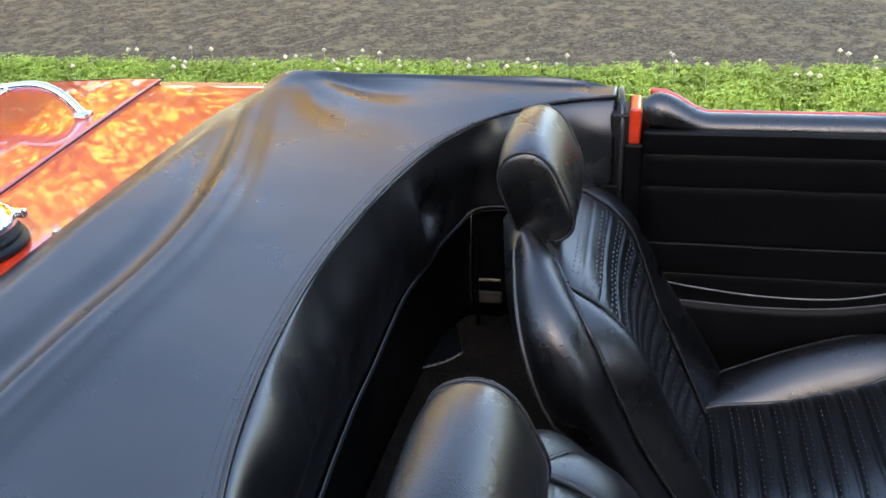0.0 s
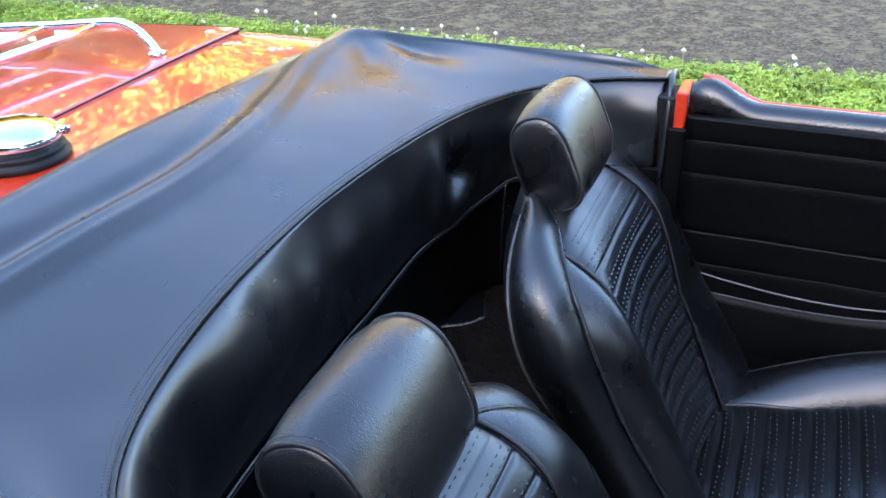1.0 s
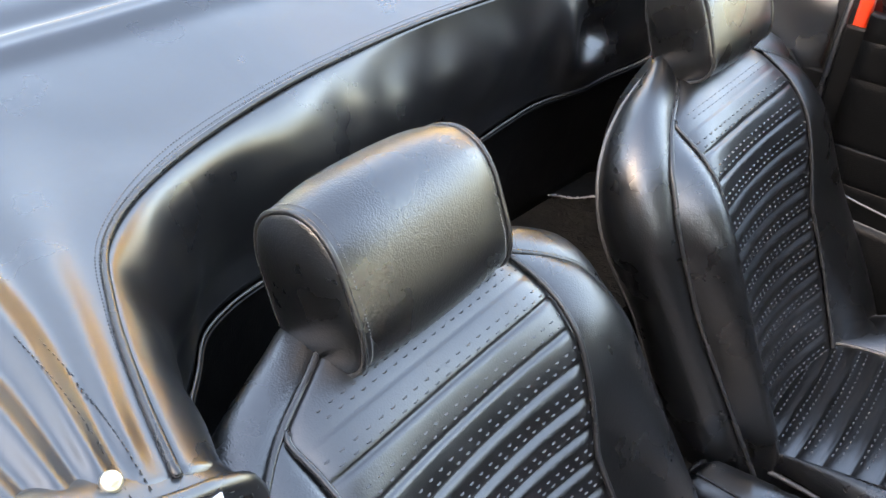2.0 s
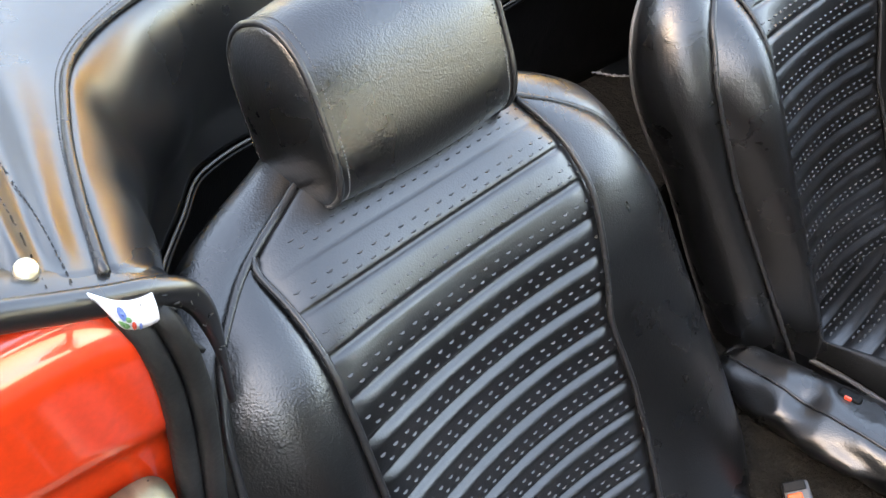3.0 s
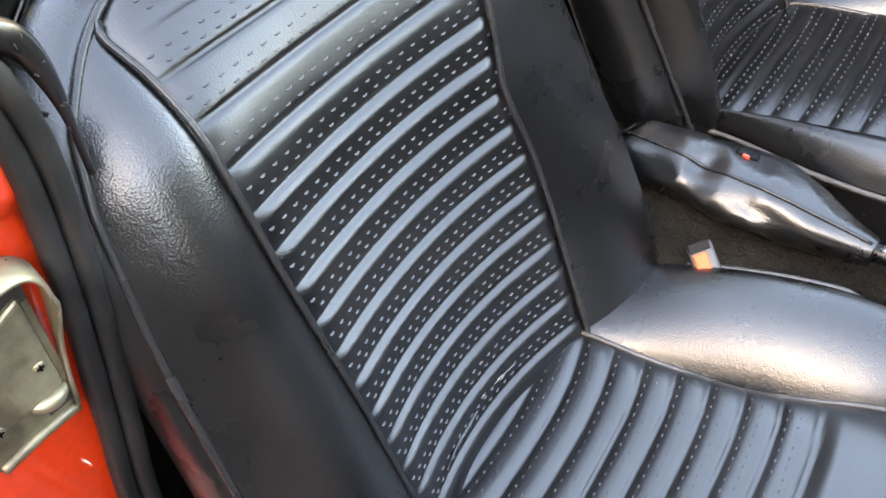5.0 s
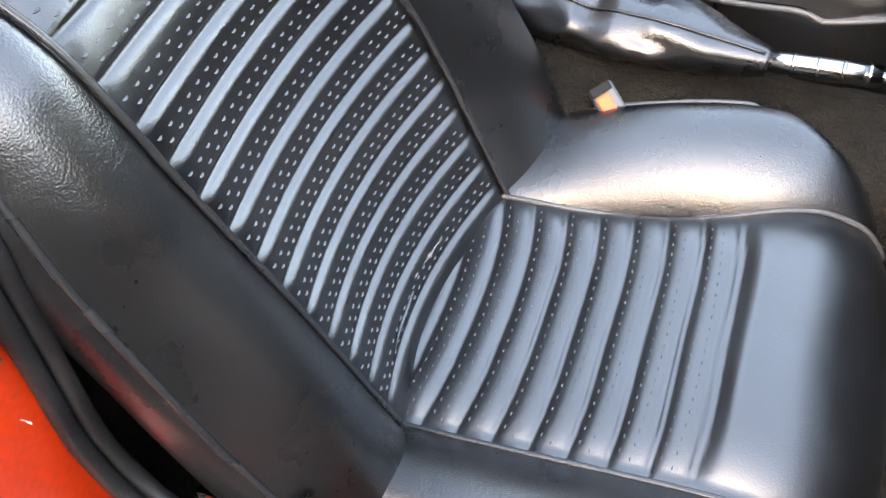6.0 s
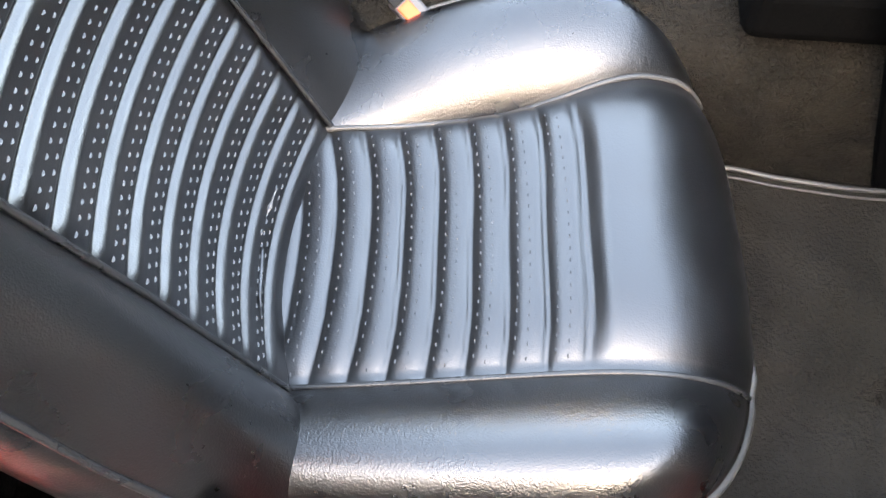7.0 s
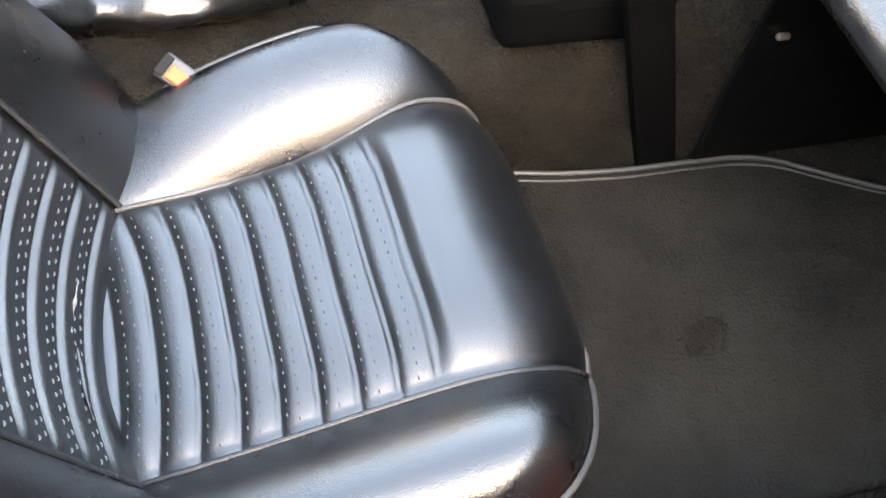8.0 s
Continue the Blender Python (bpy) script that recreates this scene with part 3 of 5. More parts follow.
for v in slab.verts:
    if v.co.z > 0.58:
        v.co.z += (v.co.y + 0.636) * 0.36
part("wedge", slab, STEEL, plate)
tube("lip", [(JX + 0.006 + 0.006 * math.sin(math.pi * f), -0.621 + 0.026 * f, 0.540 - 0.003 * f) for f in lin(0, 1, 12)], lambda f: 0.002 + 0.0035 * math.sin(math.pi * f) ** 0.5, STEEL, plate, "bright worn lower lip", sides=10)
# second slab of painted recess shade, below the lip
part("recess", box_bm(JX + 0.0055, JX + 0.0065, -0.612, -0.593, 0.520, 0.536, 0.0004), RECESS_SHADE_PLATE, plate)
tube("lower_flange", [(JX + 0.006, -0.652 + 0.058 * f, 0.510 + 0.002 * math.sin(3 * f)) for f in lin(0, 1, 16)], 0.004, STEEL, plate, sides=10)
for sy, sz, sr in ((-0.624, 0.608, 1.25), (-0.605, 0.570, 0.85), (-0.643, 0.547, 0.85)):
    d = 0.0105
    screw = lathe("screw", [(0.0008 * sr, d + 0.0015), (0.002 * sr, d + 0.0018), (0.0045 * sr, d + 0.0015), (0.0055 * sr, d - 0.001)], (JX, sy, sz), STEEL, plate, sides=16, turn=Matrix.Rotation(radians(90), 4, "Y"))
    part("cross_slot", box_bm(JX + d + 0.0017, JX + d + 0.0022, sy - 0.003 * sr, sy + 0.003 * sr, sz - 0.0006, sz + 0.0006, 0.0), CRACKLE, screw)
    part("cross_slot", box_bm(JX + d + 0.0016, JX + d + 0.0024, sy - 0.0006, sy + 0.0006, sz - 0.003 * sr, sz + 0.003 * sr, 0.0), CRACKLE, screw)

# white printed tag and torn corner at the top of the seal
def tag_pt(u, v, off=0.0):
    return (JX + 0.0045 + off + 0.002 * math.sin(3 * v), -0.590 + 0.031 * u, 0.797 - 0.020 * u - 0.006 * math.sin(3 * u) - v * (0.004 + 0.016 * smooth01(u / 0.4)))


tag = sheet("paper_tag", tag_pt, lin(0, 1, 14), lin(0, 1, 8), WHITE, car, "white printed tag", thick=0.001)
for mat_, u0, u1, v0, v1 in ((BLUE, 0.30, 0.44, 0.15, 0.62), (GREEN, 0.28, 0.46, 0.68, 0.92), (PAINT, 0.48, 0.56, 0.62, 0.95), (BLUE, 0.60, 0.66, 0.70, 0.95), (GREEN, 0.40, 0.50, 0.45, 0.66)):
    sheet("print", lambda a, b: tag_pt(u0 + (u1 - u0) * (0.5 + 0.5 * a * b), v0 + (v1 - v0) * (0.5 + 0.5 * a * math.sqrt(1 - min(1, b * b))), 0.0015), lin(-1, 1, 5), lin(-1, 1, 7), mat_, tag)

# ---- far door ----
door = part("door", box_bm(0.10, 1.05, 0.672, 0.752, 0.27, 0.750, 0.012, 3), PAINT, car, "closed red door with black vinyl inner trim")
DY = 0.612


def trim_fn(x, z):
    bulge = 0.0
    for zz, depth in ((0.727, 0.006), (0.668, 0.005), (0.562, 0.0025), (0.500, 0.004), (0.436, 0.002)):
        bulge += depth * math.exp(-((z - zz) / 0.005) ** 2)
    return (x, DY + bulge - 0.004 * math.sin(9 * z) + 0.002 * wob(x, 0, z, 9), z)


sheet("door_trim", trim_fn, lin(0.077, 1.05, 40), lin(0.27, 0.765, 130), TRIM, door, "black vinyl door trim with sewn seams", thick=0.02)


def roll_fn(x, v):
    hump = 0.038 * (1 - smooth01((x - 0.10) / 0.085))
    a = radians(-150 + 250 * v)
    end = smooth01((x - 0.073) / 0.02)
    ry, rz = 0.030 * (0.6 + 0.4 * end), (0.023 + hump * 0.42) * (0.75 + 0.25 * end)
    return (x, 0.640 - ry * math.cos(a), 0.760 + hump * 0.45 + rz * math.sin(a))


sheet("top_roll", roll_fn, [0.073, 0.076, 0.081] + lin(0.09, 0.22, 14) + lin(0.26, 1.05, 12), lin(0, 1, 24), LEATHER, door, "padded black top roll", thick=0.006)
tube("top_edge", [(x, 0.700, 0.7615 + 0.038 * (1 - smooth01((x - 0.10) / 0.085))) for x in lin(0.085, 1.05, 40)], 0.0065, PAINT, door, "red painted door top edge", flat=1.0)
tube("trim_strip", [(x, DY - 0.003, 0.727 - 0.002 * math.sin(4 * x)) for x in lin(0.09, 1.05, 30)], 0.0026, DULL_CHROME, door, "bright trim strip", sides=6)
def door_line(name, pts, radius, mat, n=40):
    c = curve_at(pts)
    tube(name, [c(t) for t in lin(0, 1, n)], radius, mat, door, sides=6)


lip_at = curve_at([(0.10, DY - 0.015, 0.450), (0.185, DY - 0.016, 0.445), (0.298, DY - 0.017, 0.441), (0.403, DY - 0.017, 0.446), (0.502, DY - 0.016, 0.463), (0.573, DY - 0.014, 0.484), (0.66, DY - 0.010, 0.512), (0.75, DY - 0.006, 0.520)])
door_line("seam", [(0.10, DY - 0.003, 0.662), (0.5, DY - 0.003, 0.674), (1.0, DY - 0.003, 0.689)], 0.0012, PIPING)
door_line("seam", [(0.10, DY - 0.003, 0.559), (0.34, DY - 0.003, 0.567), (0.58, DY - 0.003, 0.586), (1.0, DY - 0.003, 0.61)], 0.0012, PIPING)
door_line("seam", [(0.10, DY - 0.009, 0.495), (0.16, DY - 0.009, 0.497), (0.37, DY - 0.009, 0.506), (0.565, DY - 0.009, 0.520), (0.75, DY - 0.009, 0.536), (1.0, DY - 0.009, 0.562)], 0.0017, WORN_EDGE)
door_line("pocket_elastic", [(0.10, DY - 0.014, 0.487), (0.172, DY - 0.020, 0.478), (0.295, DY - 0.022, 0.467), (0.42, DY - 0.022, 0.470), (0.522, DY - 0.018, 0.492), (0.624, DY - 0.016, 0.526), (0.70, DY - 0.013, 0.541), (0.80, DY - 0.010, 0.550), (1.0, DY - 0.008, 0.556)], 0.0016, WORN_EDGE)
door_line("pocket_lip", [lip_at(t) for t in lin(0, 1, 12)], 0.0022, PALE_PIPING)
sheet("map_pocket", lambda u, v: (lip_at(u).x, DY - 0.008 + (lip_at(u).y - DY + 0.008) * v - 0.010 * math.sin(math.pi * v), 0.30 + (lip_at(u).z - 0.30) * v), lin(0, 1, 30), lin(0, 1, 10), TRIM, door, "black map pocket", thick=0.003)
tube("latch_hook", [(0.214, DY - 0.012, 0.384), (0.220, DY - 0.016, 0.393), (0.226, DY - 0.016, 0.399)], 0.0022, CHROME, door, "small bright latch hook", sides=8)
part("door_post", box_bm(0.052, 0.072, 0.612, 0.69, 0.50, 0.797, 0.005, 3), PAINT, car, "red door post")
part("post_filler", box_bm(0.066, 0.11, 0.655, 0.74, 0.30, 0.752, 0.004), RUBBER, car)
part("post_seal", box_bm(0.022, 0.0555, 0.620, 0.69, 0.5, 0.785, 0.004), RUBBER, car)
part("post_seal", box_bm(0.046, 0.078, 0.601, 0.612, 0.28, 0.738, 0.004), TRIM, car)

# near door, swung wide open on its front hinges
swing = Matrix.Translation((1.065, -0.748, 0)) @ Matrix.Rotation(radians(80), 4, "Z")


def swung(bm):
    bmesh.ops.transform(bm, matrix=swing, verts=bm.verts)
    return bm


open_door = part("door", swung(box_bm(-0.95, 0.0, 0.0, 0.07, 0.27, 0.765, 0.015, 3)), PAINT, car, "open red door with black inner trim")
part("door_trim", swung(box_bm(-0.93, -0.03, 0.072, 0.092, 0.29, 0.755, 0.006, 2)), TRIM, open_door, "black vinyl door trim")
part("top_roll", swung(box_bm(-0.94, -0.02, 0.045, 0.10, 0.735, 0.785, 0.018, 4)), LEATHER, open_door, "padded black top roll")

# ---- luggage rack ----
rack = thing("luggage_rack", "chromed tubular luggage rack on the boot lid", "luggage rack", (-1.2, CAR_Y, 0.8))
RZ = 0.805


def lid_z(x, y):
    return deck_profile(x)[0][1] - 0.012 * abs((y - CAR_Y) / 0.722) ** 2.5 + 0.004


def rack_outer():
    pts = [(-0.874, 0.489, 0.804), (-0.884, 0.492, 0.815), (-0.905, 0.497, 0.834), (-0.930, 0.500, 0.849), (-0.965, 0.502, 0.857), (-1.02, 0.503, 0.852), (-1.12, 0.503, 0.840), (-1.27, 0.503, 0.824), (-1.45, 0.503, RZ)]
    return pts


side_pts = curve_at(rack_outer())
far_side = [side_pts(t) for t in lin(0, 1, 40)]
near_side = [Vector((p.x, 2 * CAR_Y - p.y, p.z)) for p in far_side]
tube("side_tube", far_side + [Vector((-1.50, 0.49, RZ)), Vector((-1.53, 0.45, RZ))] + [Vector((-1.53, y, RZ)) for y in lin(0.3, -0.3, 8)] + [Vector((-1.53, 2 * CAR_Y - 0.45, RZ)), Vector((-1.50, 2 * CAR_Y - 0.49, RZ))] + near_side[::-1], 0.0095, CHROME, rack, sides=12)
for bx in (-1.02, -1.15, -1.28, -1.41):
    tube("cross_tube", [Vector((bx, y, 0.852 + (bx + 1.02) * 0.112 - 0.004)) for y in lin(2 * CAR_Y - 0.503, 0.503, 10)], 0.008, CHROME, rack, sides=12)
for s in (1, -1):
    tube("foot", [(-0.866, CAR_Y + s * 0.472, lid_z(-0.88, 0.489) + 0.003), (-0.886, CAR_Y + s * 0.472, lid_z(-0.88, 0.489) + 0.004)], 0.016, CHROME, rack, flat=0.45, sides=14)
    tube("foot", [(-1.50, CAR_Y + s * 0.486, lid_z(-1.5, 0.48)), (-1.50, CAR_Y + s * 0.486, RZ)], 0.008, CHROME, rack, sides=12)

# ---- folded-hood cover ----
hood_cover = thing("hood_cover", "black vinyl cover stretched over the folded hood", "car cover", (-0.4, CAR_Y, 0.79))
# upper seam, from the far front end round to the near one
seam_at = curve_at([(0.030, 0.655, 0.803), (-0.06, 0.625, 0.803), (-0.13, 0.585, 0.800), (-0.19, 0.525, 0.797), (-0.235, 0.44, 0.795), (-0.265, 0.33, 0.794), (-0.283, 0.20, 0.794), (-0.292, 0.06, 0.794),
                    (-0.290, -0.06, 0.794), (-0.278, -0.19, 0.794), (-0.255, -0.31, 0.792), (-0.222, -0.405, 0.791), (-0.180, -0.468, 0.790), (-0.115, -0.510, 0.789), (-0.04, -0.545, 0.788), (0.030, -0.572, 0.784)])
# outer edge on the paint
edge_at = curve_at([(0.030, 0.735, 0.785), (-0.15, 0.735, 0.785), (-0.30, 0.735, 0.785), (-0.45, 0.733, 0.786), (-0.575, 0.725, 0.788), (-0.635, 0.68, 0.794), (-0.662, 0.55, 0.802), (-0.668, 0.35, 0.806), (-0.668, 0.15, 0.808),
                    (-0.668, -0.10, 0.808), (-0.668, -0.32, 0.806), (-0.662, -0.52, 0.802), (-0.635, -0.645, 0.794), (-0.575, -0.69, 0.788), (-0.45, -0.698, 0.786), (-0.30, -0.70, 0.785), (-0.15, -0.70, 0.785), (0.030, -0.668, 0.800)])


def edge_of(v):
    """The outer edge that belongs to the seam at v."""
    w = v + 0.055 * math.sin(4 * math.pi * v) * -1
    return edge_at(min(max(w, 0), 1))


ridge_w = smoothed(table((0, 0.74), (0.20, 0.82), (0.25, 0.80), (0.30, 0.64), (0.35, 0.505), (0.40, 0.44), (0.45, 0.405), (0.50, 0.388), (0.56, 0.388), (0.63, 0.42), (0.68, 0.455), (0.76, 0.53), (0.88, 0.66), (1, 0.74)), 0.04)


def cover_fn(v, w):
    a, b = seam_at(v), edge_of(v)
    p = a.lerp(b, w)
    mid = math.sin(math.pi * v)
    r = ridge_w(v)
    lift = 0.036 * mid + 0.012
    rise = lift * (0.7 * min(1.0, w / 0.72) + 0.3 * math.sin(math.pi / 2 * min(1.0, w / 0.5))) * (1 - smooth01((w - 0.72) / 0.28))
    taper = smooth01(v / 0.10) * smooth01((0.92 - v) / 0.25)
    ridge = taper * (0.010 * math.exp(-((w - r) / 0.055) ** 2) + 0.0036 * math.exp(-((w - r + 0.030) / 0.024) ** 2) + 0.0042 * math.exp(-((w - r - 0.036) / 0.024) ** 2) - 0.006 * math.exp(-((w - r - 0.12) / 0.05) ** 2))
    p.z += rise + ridge
    for cy in (0.655, 0.655 - 2 * (0.655 - CAR_Y)):
        d2 = ((p.x + 0.545) / 0.075) ** 2 + ((p.y - cy) / 0.09) ** 2
        p.z += 0.014 * math.exp(-d2)
    fold = 0.0
    dx, dy = p.x + 0.53, p.y - 0.66
    ang = math.atan2(dy, dx)
    rad = math.hypot(dx, dy)
    fold += 0.0055 * math.sin(8 * ang + 0.5) * math.exp(-((rad - 0.14) / 0.09) ** 2)
    dy = p.y + 0.62
    ang, rad = math.atan2(dy, dx), math.hypot(dx, dy)
    fold += 0.0055 * math.sin(8 * ang + 0.5) * math.exp(-((rad - 0.14) / 0.09) ** 2)
    taut = math.sin(math.pi * min(max(w, 0), 1))
    p.z += (fold + 0.004 * wob(p.x, p.y, 0, 5) + 0.0006 * wob(p.x, p.y, 0, 17, 3)) * taut
    p.z += 0.004 * math.sin(30 * w + 9 * v + 3 * wob(p.x, p.y, 0, 4)) * smooth01((v - 0.72) / 0.15) * taut * (1 - smooth01((v - 0.97) / 0.03))
    if w > 0.93:
        p.z -= 0.010 * ((w - 0.93) / 0.07) ** 1.5
    return p


sheet("top_panel", cover_fn, lin(0, 1, 170), lin(0, 1, 100), VINYL, hood_cover, "taut black vinyl with soft folds", thick=0.004)
# lower edge of the front flap
low_at = curve_at([(0.030, 0.600, 0.60), (-0.06, 0.585, 0.615), (-0.12, 0.555, 0.635), (-0.165, 0.530, 0.650), (-0.205, 0.533, 0.640), (-0.228, 0.510, 0.623), (-0.247, 0.449, 0.615), (-0.255, 0.391, 0.611), (-0.262, 0.268, 0.624), (-0.264, 0.185, 0.620), (-0.265, 0.098, 0.613), (-0.265, 0.015, 0.613), (-0.258, -0.135, 0.610), (-0.235, -0.303, 0.6245), (-0.222, -0.346, 0.630), (-0.203, -0.382, 0.635), (-0.170, -0.416, 0.637), (-0.12, -0.468, 0.643), (-0.07, -0.505, 0.655), (0.034, -0.528, 0.700)])


def flap_fn(v, w):
    a, b = seam_at(v), low_at(v)
    p = a.lerp(b, w)
    inward = (b - a)
    inward.z = 0
    inward = inward.normalized() if inward.length > 1e-5 else Vector((1, 0, 0))
    ahead = Vector((0.12 - a.x, (0.05 - a.y) * 0.5, 0)).normalized()
    k = smooth01((v - 0.12) / 0.05) * (1 - smooth01((v - 0.34) / 0.06))
    inward = (inward * (1 - k) + ahead * k).normalized()
    belly = math.sin(math.pi * w)
    convex = smooth01((v - 0.46) / 0.24) + smooth01((0.15 - v) / 0.1)
    sag = 0.022 + 0.010 * math.exp(-((v - 0.66) / 0.11) ** 2) * (1 + 0.5 * wob(p.x, p.y, 0, 9, 2.3))
    out = sag * convex * math.sin(math.pi * min(1, w * 1.25) ** 0.7) + 0.004 * (1 - convex) * math.sin(math.pi * w)
    crumple = 0.024 * wob(p.x, p.y, p.z, 7, 1.7) + 0.007 * wob(p.x, p.y, p.z, 16, 5.1)
    ripple = 0.006 * math.sin(22 * (1 - v) + 3 * w) * math.exp(-((v - 0.24) / 0.07) ** 2) + 0.012 * wob(p.x, p.y, p.z, 13, 2.9) * smooth01((0.14 - v) / 0.06)
    dent = -0.022 * math.exp(-((p.y - 0.40) / 0.048) ** 2 - ((p.z - 0.700) / 0.034) ** 2) + 0.018 * math.exp(-((p.y - 0.335) / 0.025) ** 2 - ((p.z - 0.70) / 0.05) ** 2)
    dent += 0.024 * math.exp(-((p.y - 0.400) / 0.060) ** 2 - ((p.z - 0.650) / 0.034) ** 2)
    p += inward * (out + (crumple + ripple) * belly + dent)
    return p


sheet("front_flap", flap_fn, lin(0, 1, 170), lin(0, 1, 34), VINYL, hood_cover, "black vinyl flap sagging down behind the seats", thick=0.003)
tube("seam_piping", [seam_at(t) + Vector((0, 0, 0.0015)) for t in lin(0, 1, 200)], 0.0032, PIPING, hood_cover, "black piped seam", sides=8)
stitch_v, stitch_f = [], []
for row, rowoff in ((0.018, 0.0), (0.032, 0.5)):
    n_st = 380
    for k in range(n_st):
        t0, t1 = (k + rowoff) / n_st, (k + rowoff + 0.55) / n_st
        if t1 > 1:
            continue
        a, b = cover_fn(t0, row), cover_fn(t1, row)
        d = (b - a).normalized()
        sd = d.cross(Vector((0, 0, 1))) * 0.0005
        i = len(stitch_v)
        up = Vector((0, 0, 0.0012))
        stitch_v += [a - sd, a + sd, b + sd, b - sd, (a + b) * 0.5 + up]
        stitch_f += [(i, i + 1, i + 4), (i + 1, i + 2, i + 4), (i + 2, i + 3, i + 4), (i + 3, i, i + 4)]
mesh_part("stitching", stitch_v, stitch_f, PIPING, hood_cover, smooth=False, kind="stuff")
tube("flap_piping", [low_at(t) + Vector((0.004, 0, -0.002)) for t in lin(0.12, 0.95, 150)], 0.0014, PALE_PIPING, hood_cover, "worn light edge piping", sides=8)
tube("binding", [low_at(t) + Vector((0.003, 0, -0.0085)) for t in lin(0.12, 0.95, 150)], 0.0045, TRIM, hood_cover, "black bound edge", sides=8, flat=0.5)
tube("zip_edge", [(-0.200, 0.505, 0.648), (-0.202, 0.503, 0.61), (-0.205, 0.501, 0.562), (-0.206, 0.501, 0.51), (-0.207, 0.501, 0.45)], 0.0016, PIPING, hood_cover, "thin dark zip edge", sides=6)
# hems over the door posts
near_hem = curve_at([(0.036, -0.655, 0.806), (0.038, -0.630, 0.800), (0.040, -0.605, 0.790), (0.042, -0.580, 0.780), (0.043, -0.555, 0.770), (0.044, -0.536, 0.755), (0.046, -0.527, 0.72), (0.046, -0.524, 0.66)])
tube("hem", [near_hem(t) for t in lin(0, 1, 50)], lambda f: 0.0065 * (1 - 0.72 * smooth01((f - 0.5) / 0.4)), VINYL, hood_cover, "rolled vinyl hem", flat=1.4, sides=10)
sheet("hem_band", lambda u, v: near_hem(u) + Vector((-0.045 * v, -0.004 * v, 0.004 + 0.008 * math.sin(math.pi * v) * (1 - u))), lin(0, 0.72, 30), lin(0, 1, 8), VINYL, hood_cover, thick=0.003)
fray_rng = random.Random(4)
fv_, ff_ = [], []
for _ in range(34):
    p = near_hem(fray_rng.uniform(0.42, 0.86)) + Vector((0.006, fray_rng.uniform(-0.006, 0.004), fray_rng.uniform(-0.007, 0.005)))
    d = Vector((fray_rng.uniform(-0.3, 0.8), fray_rng.gauss(0, 1), fray_rng.gauss(0, 1) - 0.5)).normalized() * fray_rng.uniform(0.002, 0.005)
    sd = d.cross(Vector((1, 0.2, 0.1))).normalized() * fray_rng.uniform(0.0002, 0.0006)
    i = len(fv_)
    fv_ += [p - sd, p + sd, p + d * 0.6 + sd * 0.7 + Vector((0.001, 0, 0)), p + d]
    ff_ += [(i, i + 1, i + 2), (i, i + 2, i + 3)]
mesh_part("frayed_threads", fv_, ff_, RUBBER, hood_cover, "frayed dark threads at the torn hem corner", smooth=False, kind="stuff")
far_hem = curve_at([(0.036, 0.738, 0.785), (0.036, 0.70, 0.803), (0.038, 0.655, 0.804), (0.040, 0.630, 0.785), (0.041, 0.613, 0.74), (0.041, 0.604, 0.68), (0.041, 0.600, 0.60)])
tube("hem", [far_hem(t) for t in lin(0, 1, 50)], 0.005, VINYL, hood_cover, "rolled vinyl hem", flat=1.2, sides=10)
lathe("press_stud", [(0.0005, 0.003), (0.004, 0.0027), (0.0056, 0.002), (0.0062, 0.0008), (0.0062, -0.002)], (0.020, -0.604, 0.802), BRASS, hood_cover, "nickel press stud", sides=24, turn=Matrix.Rotation(radians(48), 4, "Y") @ Matrix.Rotation(radians(14), 4, "X"))
stud_at = min((cover_fn(v, w) for v in lin(0.3, 0.8, 60) for w in lin(0.90, 0.985, 8)), key=lambda q: (q.x - (-0.645)) ** 2 + (q.y - 0.055) ** 2)
lathe("press_stud", [(0.0005, 0.0032), (0.004, 0.0028), (0.0056, 0.002), (0.0062, 0.0008), (0.0062, -0.002)], stud_at + Vector((0, 0, 0.001)), BRASS, hood_cover, "nickel press stud", sides=24, turn=Matrix.Rotation(radians(-20), 4, "Y"))
for rows in ((0.0, 0.0), (0.012, 0.5)):
    line = curve_at([(-0.113, -0.565 - rows[0], 0.80), (-0.06, -0.571 - rows[0], 0.80), (-0.01, -0.580 - rows[0], 0.80), (0.034, -0.590 - rows[0], 0.80)])
    sv, sf = [], []
    for k in range(26):
        a, b = line(k / 26), line((k + 0.6) / 26)
        for p in (a, b):
            best = min((cover_fn(v, w) for v in lin(0.86, 1.0, 24) for w in lin(0, 0.4, 8)), key=lambda q: (q.x - p.x) ** 2 + (q.y - p.y) ** 2)
            p.z = best.z + 0.001
        i = len(sv)
        o, up = Vector((0, 0.0005, 0)), Vector((0, 0, 0.0009))
        sv += [a - o, a + o, b + o, b - o, (a + b) * 0.5 + up]
        sf += [(i, i + 1, i + 4), (i + 1, i + 2, i + 4), (i + 2, i + 3, i + 4), (i + 3, i, i + 4)]
    mesh_part("stitching", sv, sf, PIPING, hood_cover, smooth=False, kind="stuff")

# bulkhead under the flap
def bulk_fn(v, w):
    a = low_at(v)
    out = Vector((a.x + 0.02, a.y - CAR_Y, 0)).normalized()
    p = a + out * 0.018
    p.z = a.z + 0.02 - w * (a.z + 0.02 - 0.415)
    return p


sheet("rear_bulkhead", bulk_fn, lin(0.03, 0.97, 90), lin(0, 1, 8), TRIM, car, "black trimmed rear bulkhead", thick=0.006)
flap = thing("vinyl_flap", "loose black vinyl flap with a frayed edge on the rear shelf", "flap", (-0.24, 0.40, 0.42))
